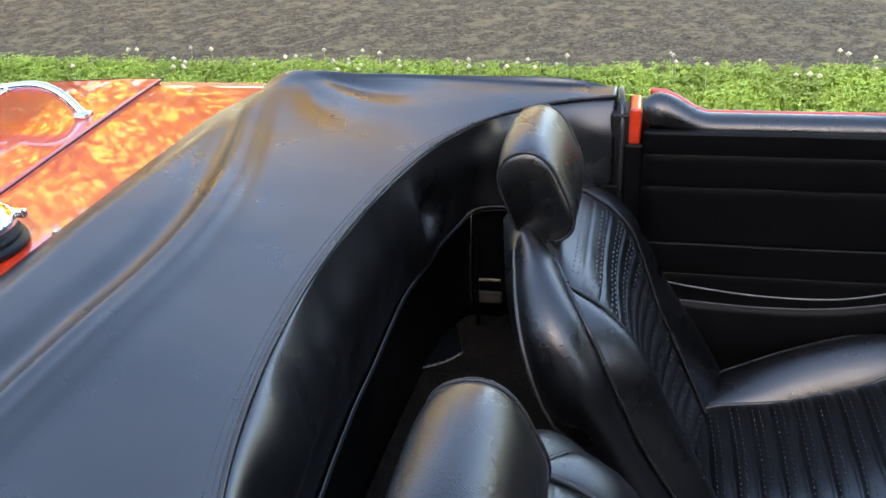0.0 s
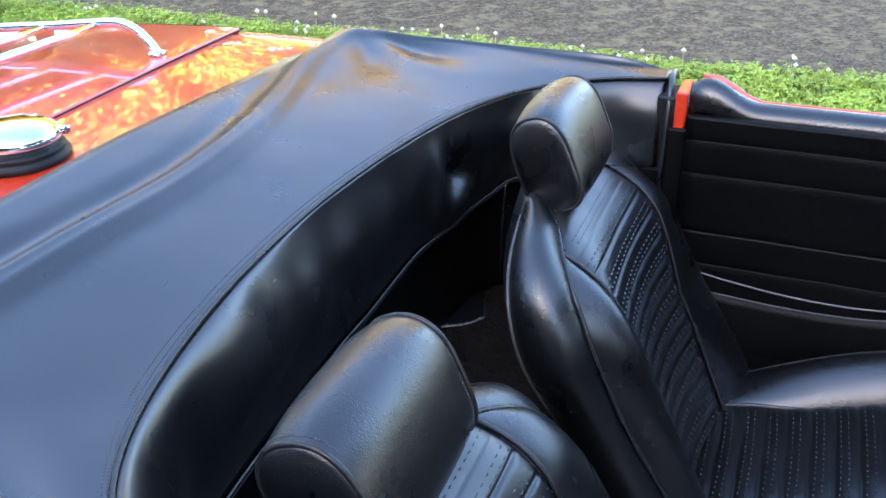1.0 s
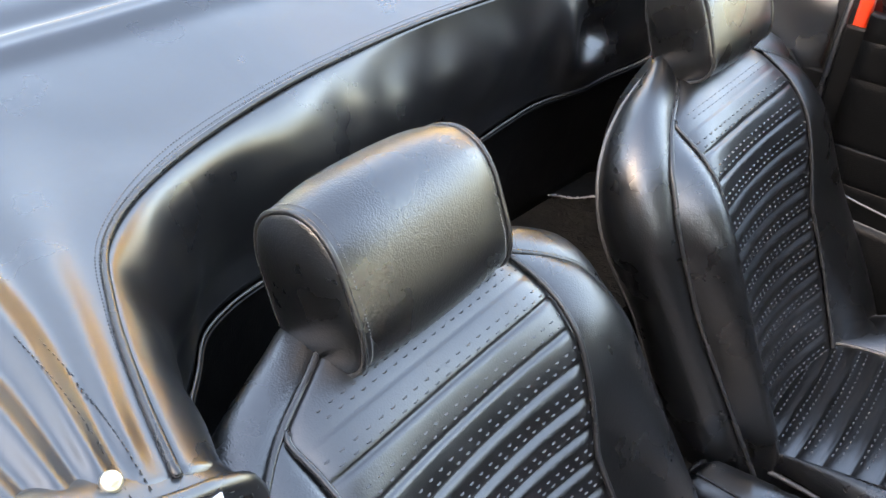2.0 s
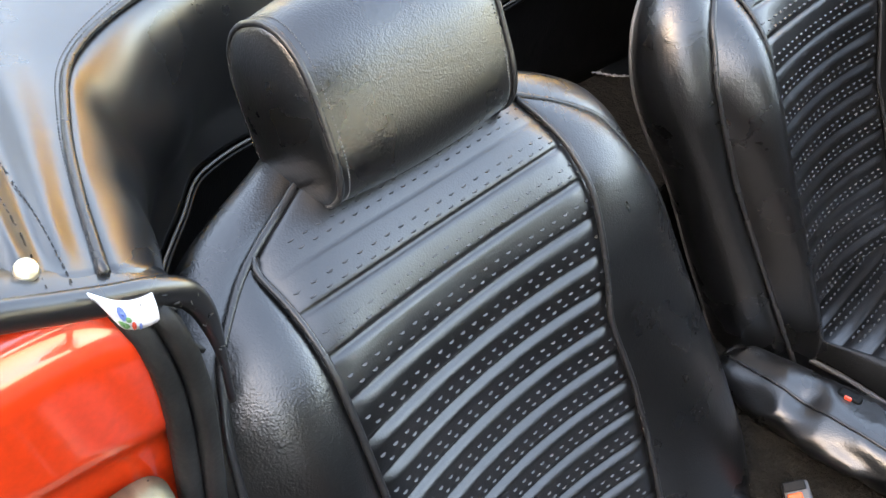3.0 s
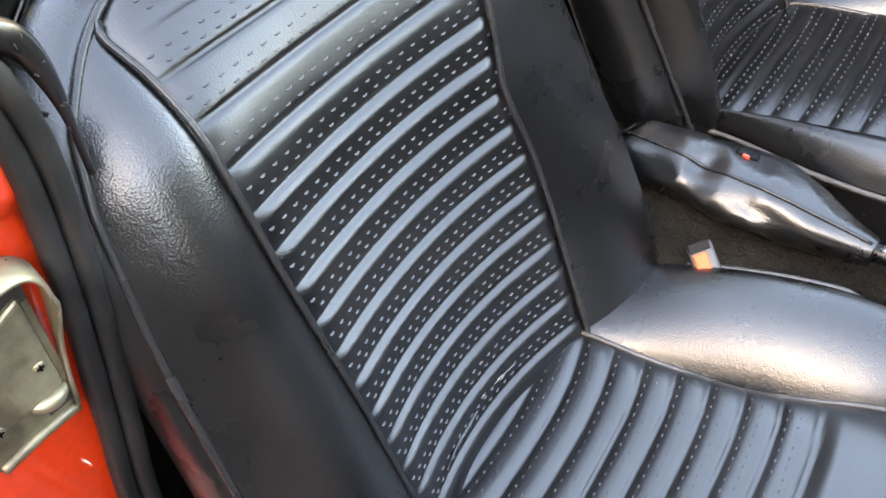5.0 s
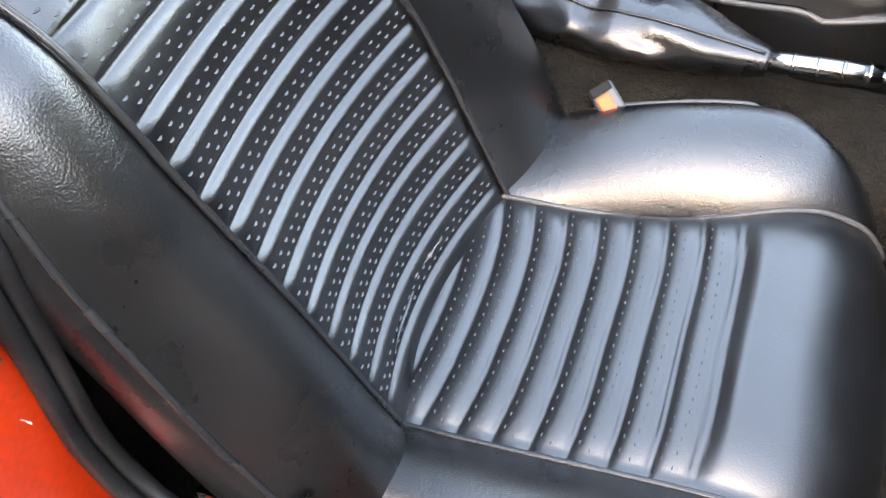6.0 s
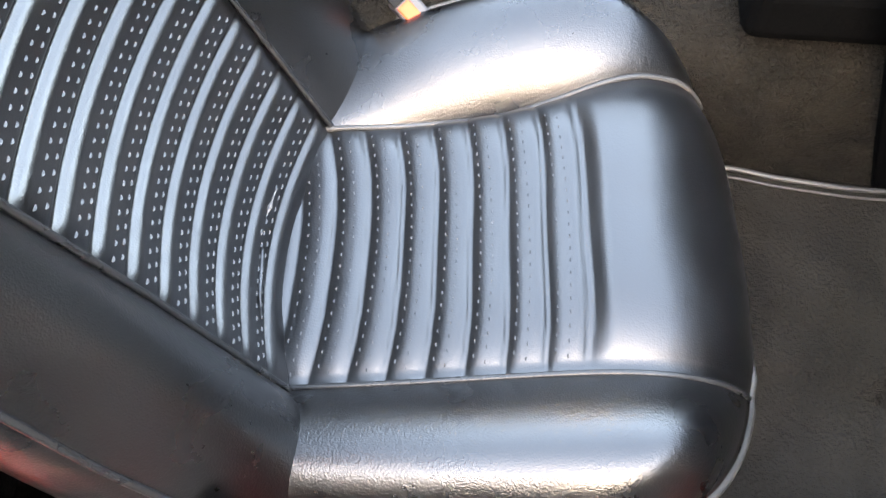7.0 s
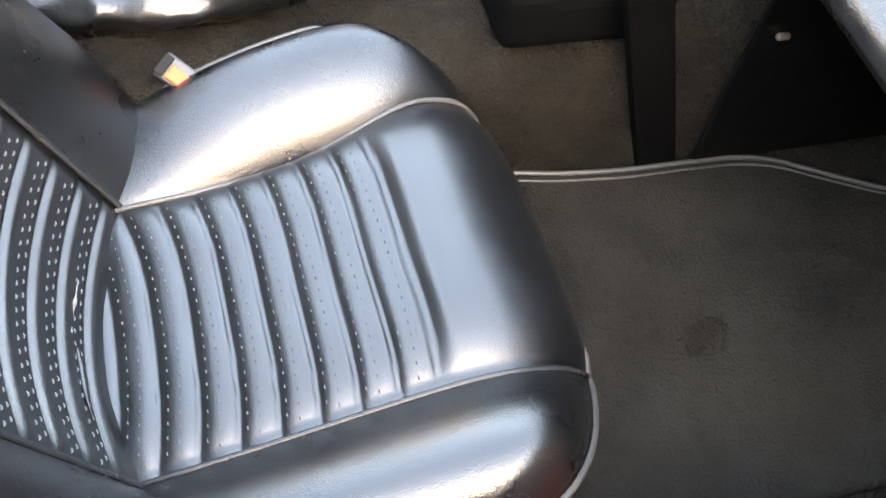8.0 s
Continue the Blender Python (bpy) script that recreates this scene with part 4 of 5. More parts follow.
fray_a, fray_b, fray_c, fray_d = Vector((-0.284, 0.336, 0.424)), Vector((-0.207, 0.416, 0.422)), Vector((-0.232, 0.486, 0.428)), Vector((-0.288, 0.410, 0.436))


def loose_fn(u, v):
    p = fray_a.lerp(fray_b, v).lerp(fray_d.lerp(fray_c, v), u)
    p.z += 0.003 * math.sin(7 * v + 2 * u) + 0.0015 * wob(p.x, p.y, 0, 30)
    return p


sheet("vinyl", loose_fn, lin(0, 1, 12), lin(0, 1, 24), TRIM, flap, thick=0.003)
tube("frayed_edge", [loose_fn(0.012 * wob(v, 0, 0, 45), v) + Vector((0.001, 0, 0.001 + 0.0006 * math.sin(90 * v))) for v in lin(0, 1, 90)], lambda f: 0.0019 + 0.0011 * math.sin(37 * f) * math.sin(91 * f), WORN_EDGE, flap, "pale frayed edge", sides=6)
tube("side_edge", [loose_fn(u, 1.0) + Vector((0, 0.001, 0.001)) for u in lin(0, 0.6, 16)], 0.0011, PIPING, flap, sides=6)
bracket = thing("hood_bracket", "steel hood-frame bracket on the dark inner side", "bracket", (-0.17, 0.50, 0.49))
part("plate", box_bm(-0.192, -0.150, 0.497, 0.503, 0.474, 0.498, 0.003), RECESS_SHADE_PLATE, bracket, "dull grey plate")
part("pin", box_bm(-0.190, -0.152, 0.494, 0.500, 0.520, 0.5245, 0.001), STEEL, bracket)
part("arm", box_bm(-0.199, -0.192, 0.505, 0.512, 0.42, 0.60, 0.002), TRIM, bracket)

# ---- seats ----
SPINE = [(0.240, 0.226), (0.207, 0.300), (0.166, 0.394), (0.137, 0.462), (0.111, 0.525), (0.090, 0.585), (0.075, 0.620), (0.057, 0.652), (0.034, 0.681), (0.004, 0.703), (-0.032, 0.719), (-0.068, 0.724), (-0.100, 0.716)]
spine_at = curve_at([(x, 0, z) for x, z in SPINE])
S_LEN = spine_at.total
outer_l = table((0.0, 0.262), (0.07, 0.262), (0.18, 0.257), (0.25, 0.250), (0.37, 0.240), (0.45, 0.228), (0.505, 0.208), (0.535, 0.179), (0.55, 0.160), (0.565, 0.131), (0.585, 0.090), (0.61, 0.058), (0.65, 0.02))
slim_l = table((0.0, 0.168), (0.08, 0.173), (0.20, 0.185), (0.30, 0.201), (0.41, 0.223), (0.45, 0.224), (0.505, 0.208), (0.535, 0.179), (0.55, 0.160), (0.565, 0.131), (0.585, 0.090), (0.61, 0.058), (0.65, 0.02))
outer_r = table((0.0, 0.252), (0.03, 0.272), (0.06, 0.284), (0.10, 0.290), (0.185, 0.292), (0.25, 0.287), (0.315, 0.281), (0.37, 0.268), (0.41, 0.254), (0.45, 0.236), (0.505, 0.206), (0.535, 0.172), (0.562, 0.132), (0.585, 0.104), (0.61, 0.080), (0.65, 0.05))
panel_r = table((0.0, 0.141), (0.06, 0.143), (0.185, 0.147), (0.25, 0.144), (0.30, 0.135), (0.325, 0.131), (0.36, 0.136), (0.45, 0.143), (0.50, 0.145), (0.53, 0.142), (0.548, 0.137), (0.562, 0.1315), (0.585, 0.1035), (0.61, 0.0795), (0.65, 0.0495))
rear_a = table((0.0, 0.170), (0.20, 0.190), (0.31, 0.206), (0.38, 0.232), (0.43, 0.247), (0.47, 0.244), (0.50, 0.226), (0.535, 0.188), (0.565, 0.142), (0.60, 0.092), (0.65, 0.035))
rear_x = table((0.0, 0.140), (0.20, 0.050), (0.37, -0.018), (0.43, -0.038), (0.47, -0.050), (0.50, -0.060), (0.535, -0.069), (0.565, -0.076), (0.60, -0.083), (0.65, -0.090))
rear_z = table((0.0, 0.190), (0.20, 0.375), (0.37, 0.540), (0.43, 0.595), (0.47, 0.632), (0.50, 0.658), (0.535, 0.681), (0.565, 0.693), (0.60, 0.700), (0.65, 0.704))
panel_l = table((0.0, 0.138), (0.20, 0.141), (0.30, 0.146), (0.37, 0.151), (0.42, 0.153), (0.48, 0.153), (0.51, 0.154), (0.535, 0.157), (0.55, 0.1580), (0.565, 0.1305), (0.585, 0.0895), (0.61, 0.0575), (0.65, 0.0195))
wing_h = table((0.0, 0.038), (0.12, 0.035), (0.20, 0.027), (0.28, 0.018), (0.36, 0.011), (0.44, 0.006), (0.50, 0.003), (0.55, 0.0))
wing_out = table((0.0, -0.004), (0.12, 0.008), (0.22, 0.018), (0.3, 0.023), (0.45, 0.024), (0.52, 0.018), (0.56, 0.011), (0.61, 0.005))
dish = table((0.0, 0.026), (0.12, 0.028), (0.25, 0.022), (0.36, 0.016), (0.45, 0.013), (0.54, 0.008), (0.61, 0.002))
outer_l, slim_l, outer_r, panel_l, panel_r = (smoothed(f, 0.010) for f in (outer_l, slim_l, outer_r, panel_l, panel_r))
SIDE, REAR, TALL, FAT = [outer_l], [0.060], [0.0], [0.0]
wing_h, wing_out, dish = smoothed(wing_h, 0.02), smoothed(wing_out, 0.035), smoothed(dish, 0.035)
rear_a, rear_x, rear_z = (smoothed(f, 0.02) for f in (rear_a, rear_x, rear_z))
RIB_S, RIB = 0.532, 0.0349
RIBS = 15


def outer_w(s, a=-1):
    return outer_r(s) if a > 0 else SIDE[0](s)


def panel_w(s, a=-1):
    return panel_r(s) if a > 0 else panel_l(s)


def puff(t, p=2.6, q=0.62):
    """Cross-section of one stuffed rib, 0..1 from groove to groove."""
    t = t - math.floor(t)
    return max(0.0, 1 - abs(2 * t - 1) ** p) ** q


def back_point(a, s, n):
    c = spine_at(s / S_LEN)
    t = (spine_at(min(s / S_LEN + 0.01, 1)) - spine_at(max(s / S_LEN - 0.01, 0))).normalized()
    if s < 0:
        c = c + t * s
    return Vector((c.x + t.z * n, a, c.z - t.x * n + TALL[0] * smooth01((s - 0.36) / 0.20)))


def rib(k):
    """One rib of the backrest: a rounded crest under the upper groove, then a long slope to the next."""
    t = k - math.floor(k)
    low = math.sin(0.5 * math.pi * t / 0.30) ** 0.9 if t < 0.30 else (1 - 0.38 * ((t - 0.30) / 0.70) ** 1.1) * min(1.0, (1 - t) / 0.10) ** 0.5
    flat = 1 - abs(2 * t - 1) ** 10
    m = smooth01((k - 2.0) / 2.6)
    return 0.0050 * (flat - 0.8) * (1 - m) + 0.0072 * (low - 0.62) * m


def panel_n(a, s):
    w = panel_w(s, a)
    f = min(1.0, abs(a) / max(w, 1e-5))
    n = -dish(s) * (1 - f ** 2)
    if s < RIB_S:
        n += rib((RIB_S - s) / RIB) * (1 - f ** 14)
    n -= 0.004 * f ** 16 + edge_n(s, a) * f ** 4
    return n


def edge_n(s, a):
    """How far the panel's edge bends back where its seam runs into the outer piping."""
    return wing_out(s) * smooth01((s - 0.44) / 0.12)


def wing_n(t, s, a=1):
    e = edge_n(s, a)
    if a > 0:
        crest = wing_h(s) * (1.0 * math.sin(0.5 * math.pi * min(1.0, t / 0.74)) if t < 0.74 else math.cos(0.5 * math.pi * (t - 0.74) / 0.26) ** 0.8)
        return crest - e - (wing_out(s) - e) * t ** 4 - 0.004 * (1 - t) ** 10
    return (wing_h(s) + FAT[0] * smooth01(s / 0.1) * smooth01((0.53 - s) / 0.14)) * min(1.0, (outer_w(s, a) - panel_w(s, a)) / 0.060) * math.sin(math.pi * t ** 0.92) ** 0.9 - e - (wing_out(s) - e) * t ** 2.2 - 0.004 * (1 - t) ** 10


def add_dot(verts, faces, p, du, dv, nrm, r=0.0025, h=0.0012):
    """A pressed mark: a raised crescent lip under a small hollow."""
    i = len(verts)
    for k in range(6):
        ang = radians(-172 + 164 * k / 5)
        c, s_ = math.cos(ang), math.sin(ang)
        lip = math.sin(math.pi * (k + 0.5) / 6)
        verts += [p + du * (c * r * 1.12) + dv * (s_ * r * 0.78) - nrm * 0.0002, p + du * (c * r) + dv * (s_ * r * 0.62) + nrm * (h * lip), p + du * (c * r * 0.9) - dv * (0.02 * r) - nrm * 0.0002]
    for k in range(5):
        a, b = i + 3 * k, i + 3 * k + 3
        faces += [(a, b, b + 1, a + 1), (a + 1, b + 1, b + 2, a + 2)]


def build_seat(yc, yaw, lift, head_z, label, dot=1.0, seam_w=0.0, plump=1.0, head_y=0.010, shift=0.0, crown=-0.026, deep=0.051):
    seat = thing("bucket_seat", label, "car seat", (0.3, yc, 0.12), "pair of car seats")

    def wy(p):
        return Vector((p[0], p[1] + yc, p[2]))

    # backrest
    s_rows = []
    s = 0.0
    while s < RIB_S:
        s_rows.append(s)
        s += RIB / 16
    s_rows += lin(RIB_S, S_LEN, 16)
    back = sheet("backrest", lambda s, j: wy(shell(s, j, crown)), lin(0, 0.935 * S_LEN, 56), range(26), LEATHER, seat, "black leather backrest shell", wrap=True, caps=True)
    sheet("ribbed_panel", lambda s, f: wy(back_point(f * panel_w(s, f), s, panel_n(f * panel_w(s, f), s))), s_rows, lin(-1, 1, 41), RIBBED, back, "cross-ribbed perforated leather panel")
    for sd in (1, -1):
        sheet("side_bolster", lambda s, t: wy(back_point(sd * (panel_w(s, sd) + t * (outer_w(s, sd) - panel_w(s, sd))), s, wing_n(t, s, sd))), lin(-0.05, 0.556 if sd > 0 else 0.551, 66), lin(0, 1, 20), LEATHER, back, "smooth black leather side bolster")
        tube("piping", [wy(back_point(sd * panel_w(s, sd), s, 0.0005 - edge_n(s, sd))) for s in lin(0.0, 0.556 if sd > 0 else 0.551, 84)], 0.0030, PIPING, back, sides=8)
        tube("piping", [wy(back_point(sd * (outer_w(s, sd) + 0.001), s, -wing_out(s) - 0.001)) for s in lin(0.0, 0.935 * S_LEN, 90)], 0.0034, PIPING, back, sides=8)
        tube("piping", [wy(rear_edge(s, sd, crown)) for s in lin(0.05, 0.60, 80)], 0.0026, PALE_PIPING, back, sides=8)
    dv_, df_ = [], []
    for k in range(RIBS):
        for row, off in ((0.50, 0.0), (0.75, 0.5)):
            s = RIB_S - (k + row) * RIB
            if s < 0.03:
                continue
            w = panel_w(s) - 0.008
            n = 21
            for i in range(n):
                a = -w + 2 * w * (i + 0.25 + off) / n
                if abs(a) > w:
                    continue
                p = back_point(a, s, panel_n(a, s))
                pu = back_point(a, s + 0.002, panel_n(a, s + 0.002))
                pa = back_point(a + 0.002, s, panel_n(a + 0.002, s))
                du, dd = (pa - p).normalized(), (pu - p).normalized()
                add_dot(dv_, df_, wy(p), du, dd, du.cross(dd).normalized() * (1 if du.cross(dd).x > 0 else -1), 0.0026 * dot, 0.0011 * dot)
    for row in (0.45, 0.72):
        s = RIB_S + (1 - row) * 0.030
        for i in range(21):
            a = -0.13 + 0.26 * (i + row) / 21
            p = back_point(a, s, panel_n(a, s))
            pu, pa = back_point(a, s + 0.002, panel_n(a, s + 0.002)), back_point(a + 0.002, s, panel_n(a + 0.002, s))
            du, dd = (pa - p).normalized(), (pu - p).normalized()
            nn = du.cross(dd).normalized()
            add_dot(dv_, df_, wy(p), du, dd, nn if nn.z > 0 else -nn, 0.0024, 0.0009)
    # raised dots whose pale colour stands in for their glint
    mesh_part("embossed_dots", dv_, df_, DIMPLE_GLINT, back, smooth=False, kind="stuff")

    # head restraint
    HX, HZ, TILT = -0.058 - (0.051 - deep), head_z, radians(22)
    HWD, HY = 0.094, head_y

    def head_pt(y, a, grow=1.0):
        e = abs(y) / HWD
        c, s_ = math.cos(a), math.sin(a)
        sc = grow * (1 - (0.10 if s_ > 0 else 0.10 + 0.08 * s_) * max(0.0, e) ** 4)
        px = deep * math.copysign(abs(c) ** (0.84 if s_ > 0 else 0.64), c) * sc
        pz = (0.073 if s_ > 0 else 0.078) * math.copysign(abs(s_) ** (0.80 if s_ > 0 else 0.66), s_) * sc * (1 - 0.05 * e ** 2)
        px *= 1 + 0.04 * (-s_ if s_ < 0 else 0)
        return wy((HX + px * math.cos(TILT) - pz * math.sin(TILT), y + HY, HZ + px * math.sin(TILT) + pz * math.cos(TILT)))

    ring = [2 * math.pi * k / 40 for k in range(40)]
    head = sheet("head_restraint", head_pt, [-HWD, -HWD + 0.003] + lin(-HWD + 0.012, HWD - 0.012, 22) + [HWD - 0.003, HWD], ring, LEATHER, seat, "padded black leather head restraint", wrap=True, caps=True)
    for sd in (1, -1):
        def cap_fn(q, a, sd=sd):
            g = math.cos(q * math.pi / 2)
            edge = head_pt(sd * HWD, a)
            mid = wy((HX, sd * HWD + HY, HZ))
            p = mid.lerp(edge, max(g, 0.002))
            p.y += sd * 0.011 * math.sin(q * math.pi / 2)
            return p
        sheet("end_panel", cap_fn, lin(0, 1, 8), ring, LEATHER, head, wrap=True)
        tube("piping", [head_pt(sd * (HWD + 0.0005), a, 1.005) for a in ring], 0.0028, PIPING, head, closed=True, sides=8)
        sv, sf = [], []
        for k in range(150):
            a0, a1 = 2 * math.pi * k / 150, 2 * math.pi * (k + 0.5) / 150
            p, q = head_pt(sd * (HWD - 0.007), a0, 1.002), head_pt(sd * (HWD - 0.007), a1, 1.002)
            i = len(sv)
            o = Vector((0, 0.0006, 0))
            m = (p + q) * 0.5 + (p - wy((HX, sd * (HWD - 0.007), HZ))).normalized() * 0.0008
            sv += [p - o, p + o, q + o, q - o, m]
            sf += [(i, i + 1, i + 4), (i + 1, i + 2, i + 4), (i + 2, i + 3, i + 4), (i + 3, i, i + 4)]
        mesh_part("stitching", sv, sf, STITCH, head, smooth=False, kind="stuff")
    part("post", box_bm(-0.075, -0.045, yc - 0.06, yc + 0.06, 0.69, 0.74, 0.006), LEATHER, seat)

    # cushion
    X0, XF, XC, HW = 0.13, 0.642, 0.47, 0.262
    side_w = table((0.13, 0.238), (0.25, 0.248), (0.38, 0.258), (0.47, 0.262), (0.7, 0.262))
    seam_in = table((0.13, 0.136), (0.30, 0.139), (0.42, 0.145), (0.48, 0.157), (0.53, 0.173), (0.58, 0.183), (0.66, 0.187))
    seam_out = table((0.13, 0.136 + seam_w), (0.66, 0.140 + seam_w))
    top_z = table((0.13, 0.212), (0.17, 0.227), (0.20, 0.242), (0.27, 0.256), (0.335, 0.269), (0.40, 0.284), (0.473, 0.300), (0.51, 0.304), (0.54, 0.302), (0.57, 0.293), (0.60, 0.275), (0.63, 0.25))
    top_z, seam_in, side_w = smoothed(top_z, 0.03), smoothed(seam_in, 0.03), smoothed(side_w, 0.03)
    cy, sy = math.cos(yaw), math.sin(yaw)
    ex = 0.004 if yc < 0 else -0.022
    lap = side_w if yc < 0 else smoothed(table((0.13, 0.172), (0.20, 0.174), (0.26, 0.190), (0.34, 0.225), (0.42, 0.252), (0.48, 0.262), (0.7, 0.262)), 0.03)

    def half_w(x, a):
        """Half the cushion's width on the side of a; the far seat's tapers in behind the tunnel."""
        return side_w(x) + ex if a > 0 else lap(x)

    def front_x(a):
        q = 3.6 if a > 0 else 2.3
        return XC + (XF - XC) * max(0.0, 1 - (abs(a) / (HW + (ex if a > 0 else 0))) ** q) ** (1 / q)

    def plan(x, a, z):
        return Vector((0.21 + (x - 0.21) * cy - a * sy, yc + shift + (x - 0.21) * sy + a * cy, z + lift * (0.6 + 0.8 * (x - 0.2))))

    def rim(x, a):
        """Distance to the piped rim."""
        d = front_x(a) - x
        e = half_w(x, a) - abs(a)
        return max(0.0, min(d, e) - 0.011 * math.exp(-abs(d - e) / 0.022) * min(1.0, max(min(d, e), 0.0) / 0.02))

    RIBX = 0.473

    bolster_h = smoothed(table((0.13, 0.000), (0.20, 0.005), (0.26, 0.017), (0.32, 0.031), (0.38, 0.038), (0.44, 0.039), (0.52, 0.030), (0.60, 0.016)), 0.03)

    def bow(x, f):
        """How far the middle of a rib bows towards the front edge."""
        return (1.0 if yc < 0 else 0.35) * (0.007 + 0.010 * smooth01((0.46 - x) / 0.2)) * (1 - f * f)

    def cushion_z(x, a):
        z = top_z(x)
        w = seam_in(x) if a > 0 else seam_out(x)
        f = abs(a) / w
        if f < 1:
            z -= 0.010 * (1 - f * f) * smooth01((0.52 - x) / 0.2)
            k = (RIBX + bow(x, f) + 0.0015 * math.sin(5 + 31 * a) - x) / 0.0338
            if k > 0:
                z += 0.0070 * (puff(k, 2.8, 0.80) - 0.6) * (1 - f ** 14)
            else:
                z += 0.0070 * (-0.6 + 1.8 * math.sin(0.5 * math.pi * min(1.0, -k / 0.62)) ** 1.2) * (1 - f ** 5)
            z -= 0.003 * f ** 16 + ((0.003 + 0.010 * smooth01((x - 0.22) / 0.1)) * f ** 7 if a > 0 else (0.018 * f ** 4 if plump == 1 else 0.024 * abs(f) ** 3))
        else:
            t = min(1.0, (abs(a) - w) / max(half_w(x, a) - w, 1e-4))
            front = smooth01((front_x(a) - x + 0.03) / 0.10)
            if a > 0:
                z += (plump * bolster_h(x) * math.sin(0.60 * math.pi * t) ** 0.85 - ((0.002 + 0.008 * smooth01((x - 0.22) / 0.1)) + 0.012 * math.exp(-((x - 0.40) / 0.08) ** 2)) * (1 - t) ** 3) * front
            else:
                z += ((0.031 * math.sin(0.5 * math.pi * t / 0.60) if t < 0.60 else 0.031 - 0.016 * ((t - 0.60) / 0.40) ** 2) - 0.008 * (1 - t) ** 2.5) * front
            z -= 0.003 * (1 - t) ** 12
        d = rim(x, a)
        wf = smooth01((x - 0.49) / 0.07) * smooth01((a + 0.13) / 0.07)
        R0, D0 = (0.024, 0.009) if a > 0 else (0.050, 0.030)
        R, D = R0 + (0.044 - R0) * wf, D0 + (0.058 - D0) * wf
        if d < R:
            z -= D * (1 - math.sqrt(max(0.0, 1 - (1 - d / R) ** 2)))
        return z

    x_rows = []
    x = X0
    while x < RIBX:
        x_rows.append((x - X0) / (XF - X0))
        x += 0.0338 / 13
    x_rows += lin((RIBX - X0) / (XF - X0), 1, 46)

    def top_fn(u, a):
        xx = X0 + u * (front_x(a) - X0) if u > 0.66 else X0 + u * (XF - X0)
        if u > 0.66:
            xm = X0 + 0.66 * (XF - X0)
            xx = xm + (u - 0.66) / 0.34 * (front_x(a) - xm)
        return xx

    def panel_fn(u, f):
        x0 = X0 + u * (XF - X0)
        w = seam_in(min(x0, 0.64)) if f > 0 else seam_out(min(x0, 0.64))
        a = f * w
        xx = top_fn(u, a)
        return plan(xx, a, cushion_z(xx, a))

    def bolster_fn(sd):
        def fn(u, t):
            x0 = X0 + u * (XF - X0)
            w = seam_in(min(x0, 0.64)) if sd > 0 else seam_out(min(x0, 0.64))
            a = sd * (w + t * (half_w(x0, sd) - 0.0005 - w))
            xx = top_fn(u, a)
            return plan(xx, a, cushion_z(xx, a))
        return fn

    def outline(t):
        """The rim in plan, from the back inner corner round the front to the outer one."""
        if t < 0.36:
            x = X0 + t / 0.36 * (XC - X0)
            return x, half_w(x, 1)
        if t > 0.64:
            x = XC - (t - 0.64) / 0.36 * (XC - X0)
            return x, -half_w(x, -1)
        ang = math.pi / 2 - (t - 0.36) / 0.28 * math.pi
        c, s_ = math.cos(ang), math.sin(ang)
        q = 3.6 if s_ > 0 else 2.3
        return XC + (XF - XC) * abs(c) ** (2 / q), (HW + (ex if s_ > 0 else 0)) * math.copysign(abs(s_) ** (2 / q), s_)

    def wall_fn(t, w):
        x, a = outline(t)
        z = cushion_z(x, a) - 0.001
        bulge = 0.006 * math.sin(math.pi * min(w * 1.2, 1))
        k = 1 + bulge / 0.25
        base = 0.125
        return plan(x + 0.004 * math.sin(math.pi * w), a * k * (1 - 0.03 * w), z + w * (base - z))

    cushion = sheet("cushion_base", wall_fn, lin(0, 1, 100), lin(0, 1, 10), LEATHER, seat, "black leather cushion sides")
    sheet("cushion_panel", panel_fn, x_rows, lin(-1, 1, 41), RIBBED, cushion, "cross-ribbed perforated leather panel")
    for sd in (1, -1):
        sheet("cushion_bolster", bolster_fn(sd), x_rows[::3] + [1.0], lin(0, 1, 22), LEATHER, cushion, "smooth black leather bolster")
        w_fn = seam_in if sd > 0 else seam_out
        path = []
        for u in lin(0, 0.985, 80):
            x0 = X0 + u * (XF - X0)
            a = sd * w_fn(min(x0, 0.64))
            xx = top_fn(u, a)
            path.append(plan(xx, a, cushion_z(xx, a) + 0.0012))
        tube("piping", path, 0.0030, PALE_PIPING if sd > 0 else PIPING, cushion, sides=8)
    rim_path = []
    for t in lin(0, 1, 160):
        x, a = outline(t)
        tuck = smooth01((x - 0.55) / 0.03) * smooth01((a + 0.11) / 0.06)
        rim_path.append(plan(x + 0.001 - 0.008 * tuck, a * 1.004, cushion_z(x, a) - 0.002 * tuck))
    tube("rim_piping", rim_path, 0.0036, PALE_PIPING, cushion, "worn pale piping round the cushion", sides=8)
    dv2, df2 = [], []
    for k in range(9):
        for row, off in ((0.45, 0.0), (0.75, 0.5)):
            for i in range(21):
                a = -0.126 + 0.252 * (i + 0.25 + off) / 21
                x = RIBX - (k + row) * 0.0338 + bow(RIBX - k * 0.0338, a / 0.14)
                p = plan(x, a, cushion_z(x, a))
                px, pa = plan(x + 0.002, a, cushion_z(x + 0.002, a)), plan(x, a + 0.002, cushion_z(x, a + 0.002))
                dd, du = (px - p).normalized(), (pa - p).normalized()
                nn = du.cross(dd).normalized()
                add_dot(dv2, df2, p, du, dd, nn if nn.z > 0 else -nn, 0.0018 * dot ** 2, 0.0008 * dot ** 3)
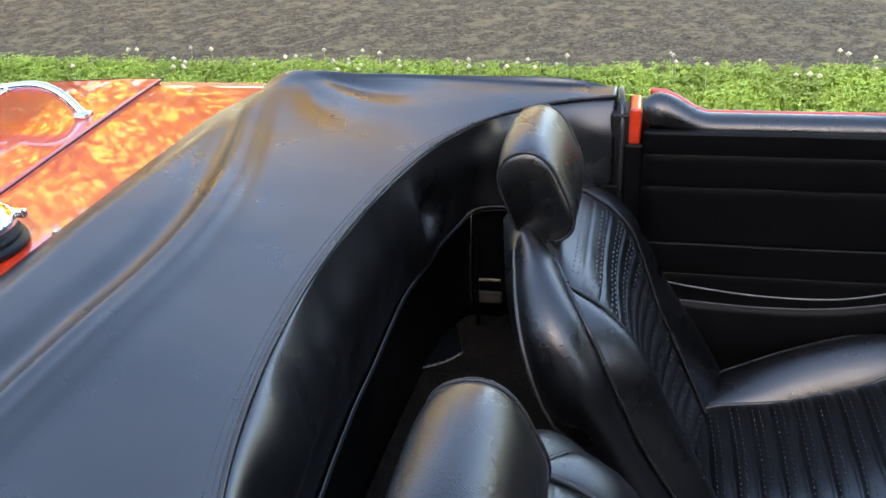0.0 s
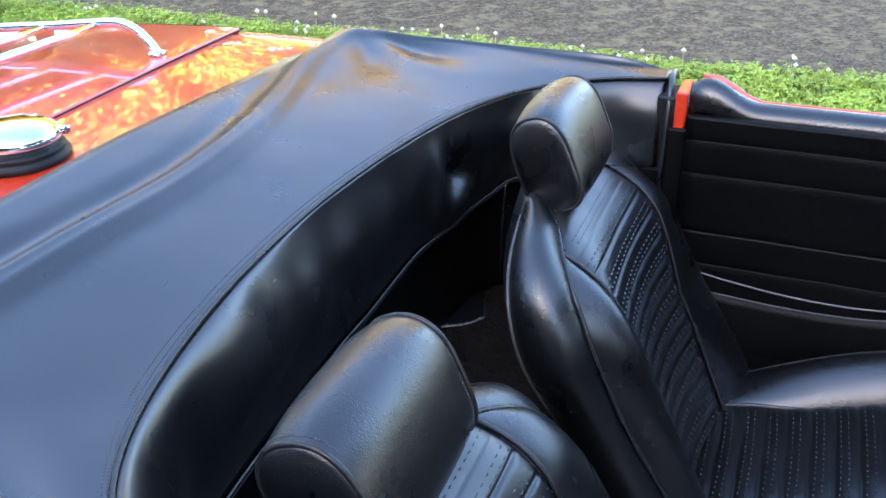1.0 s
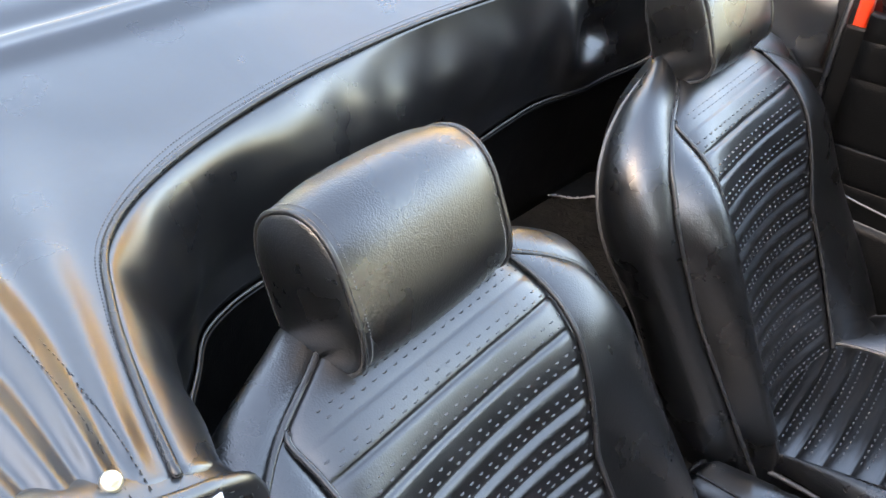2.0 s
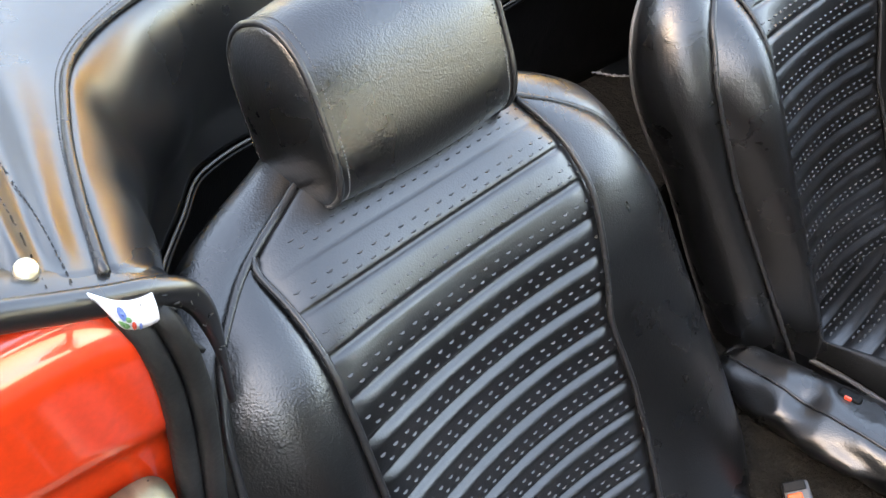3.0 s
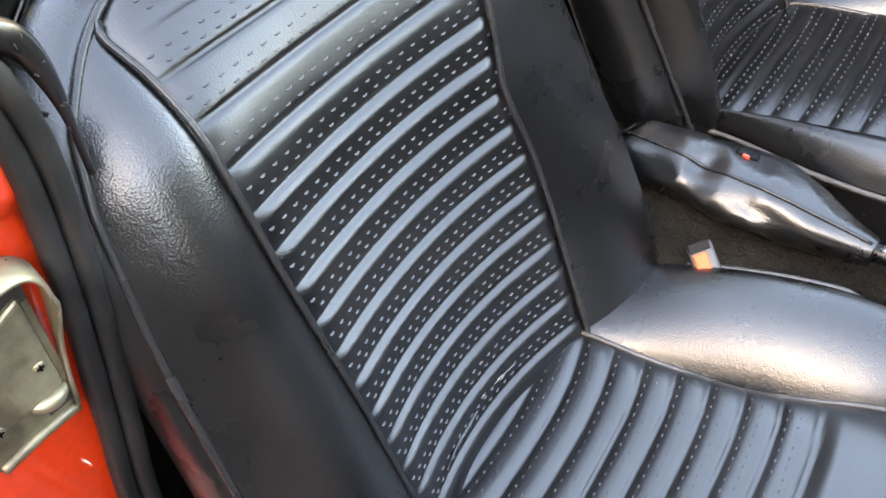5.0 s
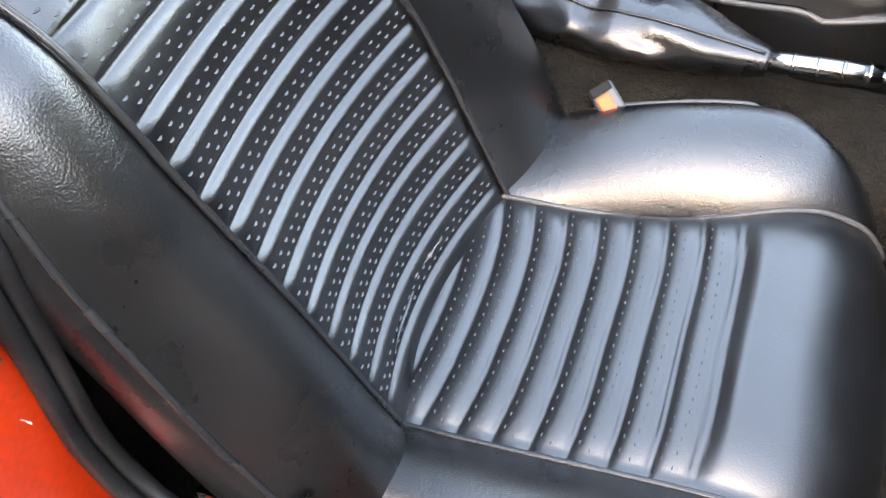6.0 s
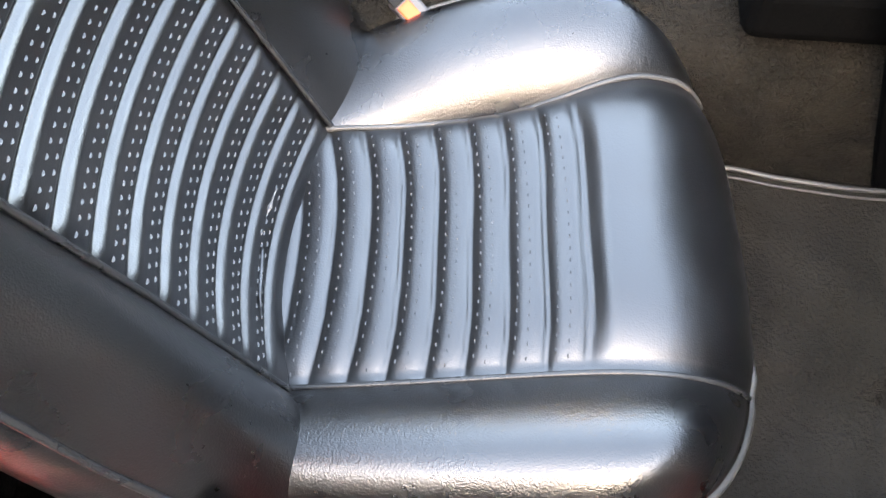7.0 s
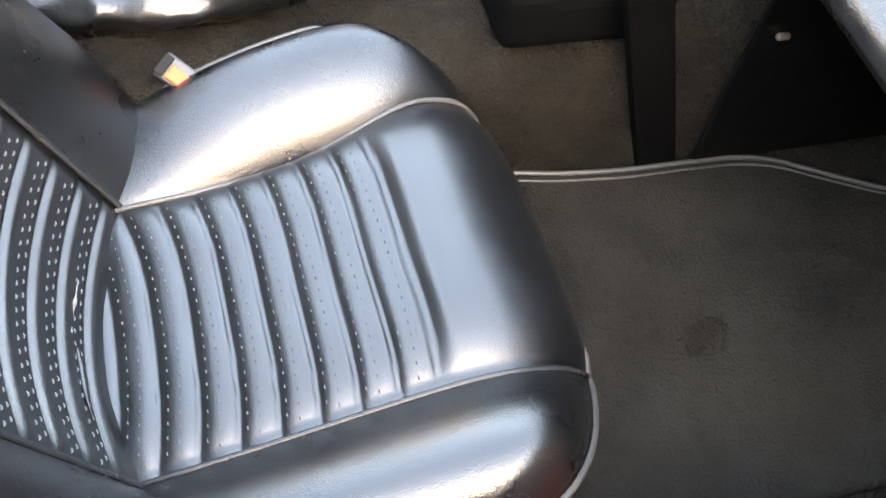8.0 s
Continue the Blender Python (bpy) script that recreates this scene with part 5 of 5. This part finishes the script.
    # cushion dots, likewise with the glint coloured in
    mesh_part("embossed_dots", dv2, df2, DIMPLE_GLINT, cushion, smooth=False, kind="stuff")
    if yc < 0:
        lever = tube("tilt_lever", [(0.105, yc - 0.262, 0.258), (0.120, yc - 0.266, 0.268), (0.135, yc - 0.268, 0.276), (0.150, yc - 0.270, 0.284)], 0.006, CHROME, seat, "small chrome tilt lever")
        tube("knob", [(0.152, yc - 0.270, 0.285), (0.158, yc - 0.270, 0.290), (0.170, yc - 0.270, 0.300), (0.176, yc - 0.270, 0.305)], lambda f: 0.006 + 0.006 * math.sin(math.pi * min(1, f + 0.15)), TRIM, lever, "black lever knob", sides=14)
    part("hinge_plate", box_bm(0.15, 0.23, yc - 0.262, yc - 0.256, 0.20, 0.32, 0.004), TRIM, seat)
    return seat


def front_edge(s, sd):
    return back_point(sd * (outer_w(s, sd) - 0.001), s, -wing_out(s) - 0.001)


def rear_edge(s, sd, crown=0.0):
    k = smooth01((s - 0.36) / 0.20)
    return Vector((rear_x(s) - 0.2 * crown * k, sd * (rear_a(s) + REAR[0] * (1 - smooth01(s / 0.40))), rear_z(s) + crown * k))


def shell(s, j, crown=0.0):
    """Closed cross-section behind the cushioned front: 26 points, from the middle of the front round the far side."""
    sd, k = (1, j) if j < 14 else (-1, 26 - j)
    w, o = outer_w(s, sd), wing_out(s)
    if k < 4:
        return back_point(*((0.0, s, -dish(s) - 0.014), (sd * 0.06, s, -dish(s) * 0.7 - 0.014), (sd * min(panel_w(s, sd), w - 0.002) * 0.95, s, -0.016 - edge_n(s, sd)), (sd * w * 0.93, s, -o - 0.008))[k])
    F, R = front_edge(s, sd), rear_edge(s, sd, crown)
    if k < 12:
        f = (k - 4) / 7
        along = front_edge(s + 0.01, sd) - front_edge(s - 0.01, sd)
        out = along.cross(R - F).normalized()
        out = out if out.y * sd + out.z * 0.3 > 0 else -out
        return F.lerp(R, f) + out * 0.028 * (1 - (2 * f - 1) ** 2)
    return Vector((R.x - 0.016, R.y * 0.86, R.z - 0.004)) if k == 12 else Vector((R.x - 0.028, 0, R.z))


near_seat = build_seat(-0.303, radians(3.2), 0.0, 0.764, "ribbed black leather bucket seat with a torn seam at its base")
SIDE[0], REAR[0], TALL[0], FAT[0] = slim_l, 0.0, 0.019, 0.015
build_seat(0.320, 0.0, 0.108, 0.800, "ribbed black leather bucket seat beside the closed door", 1.25, 0.028, 0.9, 0.023, 0.017, 0.028, 0.044)
tear_at = curve_at([(0.196, -0.258, 0.276), (0.191, -0.280, 0.274), (0.187, -0.300, 0.272), (0.186, -0.312, 0.273), (0.188, -0.335, 0.274), (0.192, -0.365, 0.274), (0.198, -0.392, 0.273)])
tube("torn_lining", [tear_at(t) + Vector((0.003, 0.001 * math.sin(40 * t), 0.0015 * math.sin(23 * t))) for t in lin(0.02, 0.42, 40)], lambda f: 0.0008 + 0.0016 * math.exp(-((f - 0.36) / 0.08) ** 2) + 0.0030 * math.exp(-((f - 0.88) / 0.09) ** 2), FOAM, near_seat, "frayed pale lining at the torn seam", sides=7, flat=0.6)
for off in (0.0, 0.006):
    tube("torn_lip", [tear_at(t) + Vector((0.002 + off, 0, -off * 0.8 + 0.001 * math.sin(17 * t))) for t in lin(0.42 + off * 8, 0.98, 24)], lambda f: 0.0026 * math.sin(math.pi * min(1, f + 0.12)) + 0.0004, LEATHER, near_seat, sides=7)

# ---- handbrake, buckle, mat ----
brake = thing("handbrake", "chrome handbrake lever in a creased black leather gaiter", "handbrake", (0.25, 0.03, 0.29))
g_c = curve_at([(0.150, 0.074, 0.312), (0.20, 0.062, 0.320), (0.26, 0.049, 0.328), (0.33, 0.040, 0.334), (0.39, 0.037, 0.333), (0.446, 0.035, 0.331)])
g_w = table((0, 0.030), (0.04, 0.038), (0.3, 0.052), (0.6, 0.053), (0.8, 0.034), (1, 0.015))
g_h = table((0, 0.012), (0.04, 0.022), (0.3, 0.034), (0.6, 0.036), (0.8, 0.026), (1, 0.015))


def gaiter_fn(t, a):
    c = g_c(t)
    m = math.sin(math.pi * t) ** 0.5
    up, out = math.sin(a), math.cos(a)
    cr = 1 + m * (0.20 * wob(c.x * 0.6, out * 0.05, up * 0.05, 13, 2) - 0.20 * abs(wob(c.x * 0.9, out * 0.05, up * 0.05, 20, 7)) + 0.05 * math.cos(3 * a + 7 * t))
    cr -= 0.30 * math.exp(-((t - 0.36) / 0.07) ** 2 - ((a - 1.9) / 0.45) ** 2) + 0.12 * math.exp(-((t - 0.60) / 0.10) ** 2 - ((a - 2.7) / 0.32) ** 2)
    return Vector((c.x + 0.008 * out * (1 - t), c.y + g_w(t) * out * cr, c.z + g_h(t) * up * cr * (1 if up > 0 else 1.1)))


sheet("gaiter", gaiter_fn, lin(0, 1, 90), [2 * math.pi * k / 48 for k in range(48)], LEATHER, brake, "creased black leather gaiter", wrap=True, caps=True)
tube("gaiter_seam", [gaiter_fn(t, 2.0) + Vector((0, 0, 0.001)) for t in lin(0.02, 0.98, 50)], 0.0018, PIPING, brake, sides=6)
tube("gaiter_lip", [(0.154 - 0.006 * math.cos(1.2 * f), 0.074 + 0.036 * f, 0.306 + 0.012 * (1 - f * f)) for f in lin(-1, 1, 20)], 0.005, LEATHER, brake, "folded leather lip", flat=0.6)
grip_c = [(0.440, 0.035, 0.332), (0.47, 0.032, 0.338), (0.50, 0.032, 0.342), (0.553, 0.033, 0.347)]
tube("lever", grip_c, 0.0115, DULL_CHROME, brake, "chromed lever with grip rings", sides=20)
for gx in (0.468, 0.492, 0.516, 0.54):
    f = (gx - 0.44) / 0.113
    tube("grip_ring", [(gx, 0.032, 0.334 + 0.0135 * f), (gx + 0.004, 0.032, 0.3345 + 0.0135 * f)], 0.0125, DULL_CHROME, brake, sides=20)
tube("button", [(0.553, 0.033, 0.347), (0.562, 0.033, 0.348)], 0.006, CHROME, brake, sides=14)

buckle = thing("belt_buckle", "seat belt buckle with an orange release button", "belt buckle", (0.29, -0.03, 0.28))
b_d = Vector((0.72, -0.50, -0.48)).normalized()
b_n = (Vector((0.11, -0.59, 0.79)) - b_d * Vector((0.11, -0.59, 0.79)).dot(b_d)).normalized()
b_w = b_n.cross(b_d)
bm_rot = Matrix.Translation((0.306, -0.046, 0.294)) @ Matrix((b_d, b_w, b_n)).transposed().to_4x4() @ Matrix.Scale(1.15, 4)


def turned(bm, m):
    bmesh.ops.transform(bm, matrix=m, verts=bm.verts)
    return bm


part("housing", turned(box_bm(-0.023, 0.024, -0.012, 0.012, -0.050, 0.0, 0.003), bm_rot), GREY, buckle, "grey plastic buckle housing")
part("release_button", turned(box_bm(-0.013, 0.021, -0.0095, 0.004, -0.002, 0.0025, 0.0015), bm_rot), ORANGE, buckle, "orange release button")
part("slot", turned(box_bm(-0.0235, -0.0145, -0.011, 0.009, -0.002, 0.003, 0.001), bm_rot), TRIM, buckle, "dark tongue slot")
part("stalk", turned(box_bm(-0.016, 0.016, -0.004, 0.004, -0.13, -0.048, 0.002), bm_rot), TRIM, buckle, "black webbing stalk")
buckle_2 = thing("belt_buckle", "black seat belt buckle with a small red release button", "belt buckle", (0.29, 0.066, 0.28))
part("housing", box_bm(0.276, 0.302, 0.058, 0.072, 0.28, 0.366, 0.004), TRIM, buckle_2)
part("release_button", box_bm(0.285, 0.293, 0.0560, 0.0590, 0.360, 0.3670, 0.001), PAINT, buckle_2, "red release button")

mat_thing = thing("floor_mat", "dark ribbed floor mat with a pale bound edge", "floor mat", (0.8, -0.33, 0.12))
mat_edge = smoothed(table((0.30, -0.093), (0.673, -0.093), (0.71, -0.102), (0.805, -0.112), (0.867, -0.112), (0.96, -0.114), (1.01, -0.126), (1.06, -0.155), (1.13, -0.193), (1.18, -0.21)), 0.02)


def mat_pt(u, v, up=0.0):
    x = 0.30 + 0.86 * u
    return (x, -0.545 + (mat_edge(x) + 0.545) * v, 0.1245 + up + 0.010 * wob(u, v, 0, 4) * math.sin(math.pi * v) + 0.004 * wob(u, v, 0, 11, 3) * math.sin(math.pi * v) + 0.004 * max(0, v - 0.96) / 0.04)


sheet("mat", mat_pt, lin(0, 1, 90), lin(0, 1, 60), MAT, mat_thing, thick=0.004)
tube("bound_edge", [mat_pt(u, 1.0, 0.001) for u in lin(0, 1, 80)], 0.0034, PALE_PIPING, mat_thing, "pale bound edge", sides=8)
tube("bound_edge", [mat_pt(u, 0.976, 0.002) for u in lin(0, 1, 80)], 0.0016, PALE_PIPING, mat_thing, sides=6)

# ---- unseen house, added to lay shade over the drive and darken low reflections ----
house = thing("house", "unseen plain dark house added to keep the sun off the car", "house", (0, -9.5, 0))
hm = Matrix.Translation((0, -9.5, 0)) @ Matrix.Rotation(radians(-6.3), 4, "Z")
part("wall", turned(box_bm(-14, 12, -2.5, 2.5, -0.1, 5.0, 0.0), hm), SHADE_HOUSE, house)
rv = [hm @ Vector(v) for v in ((-14.4, -2.9, 4.9), (12.4, -2.9, 4.9), (12.4, 2.9, 4.9), (-14.4, 2.9, 4.9), (-14.4, 0, 7.0), (12.4, 0, 7.0))]
mesh_part("roof", rv, [(0, 1, 5, 4), (2, 3, 4, 5), (0, 4, 3), (1, 2, 5), (0, 3, 2, 1)], ROOFING, house, smooth=False)
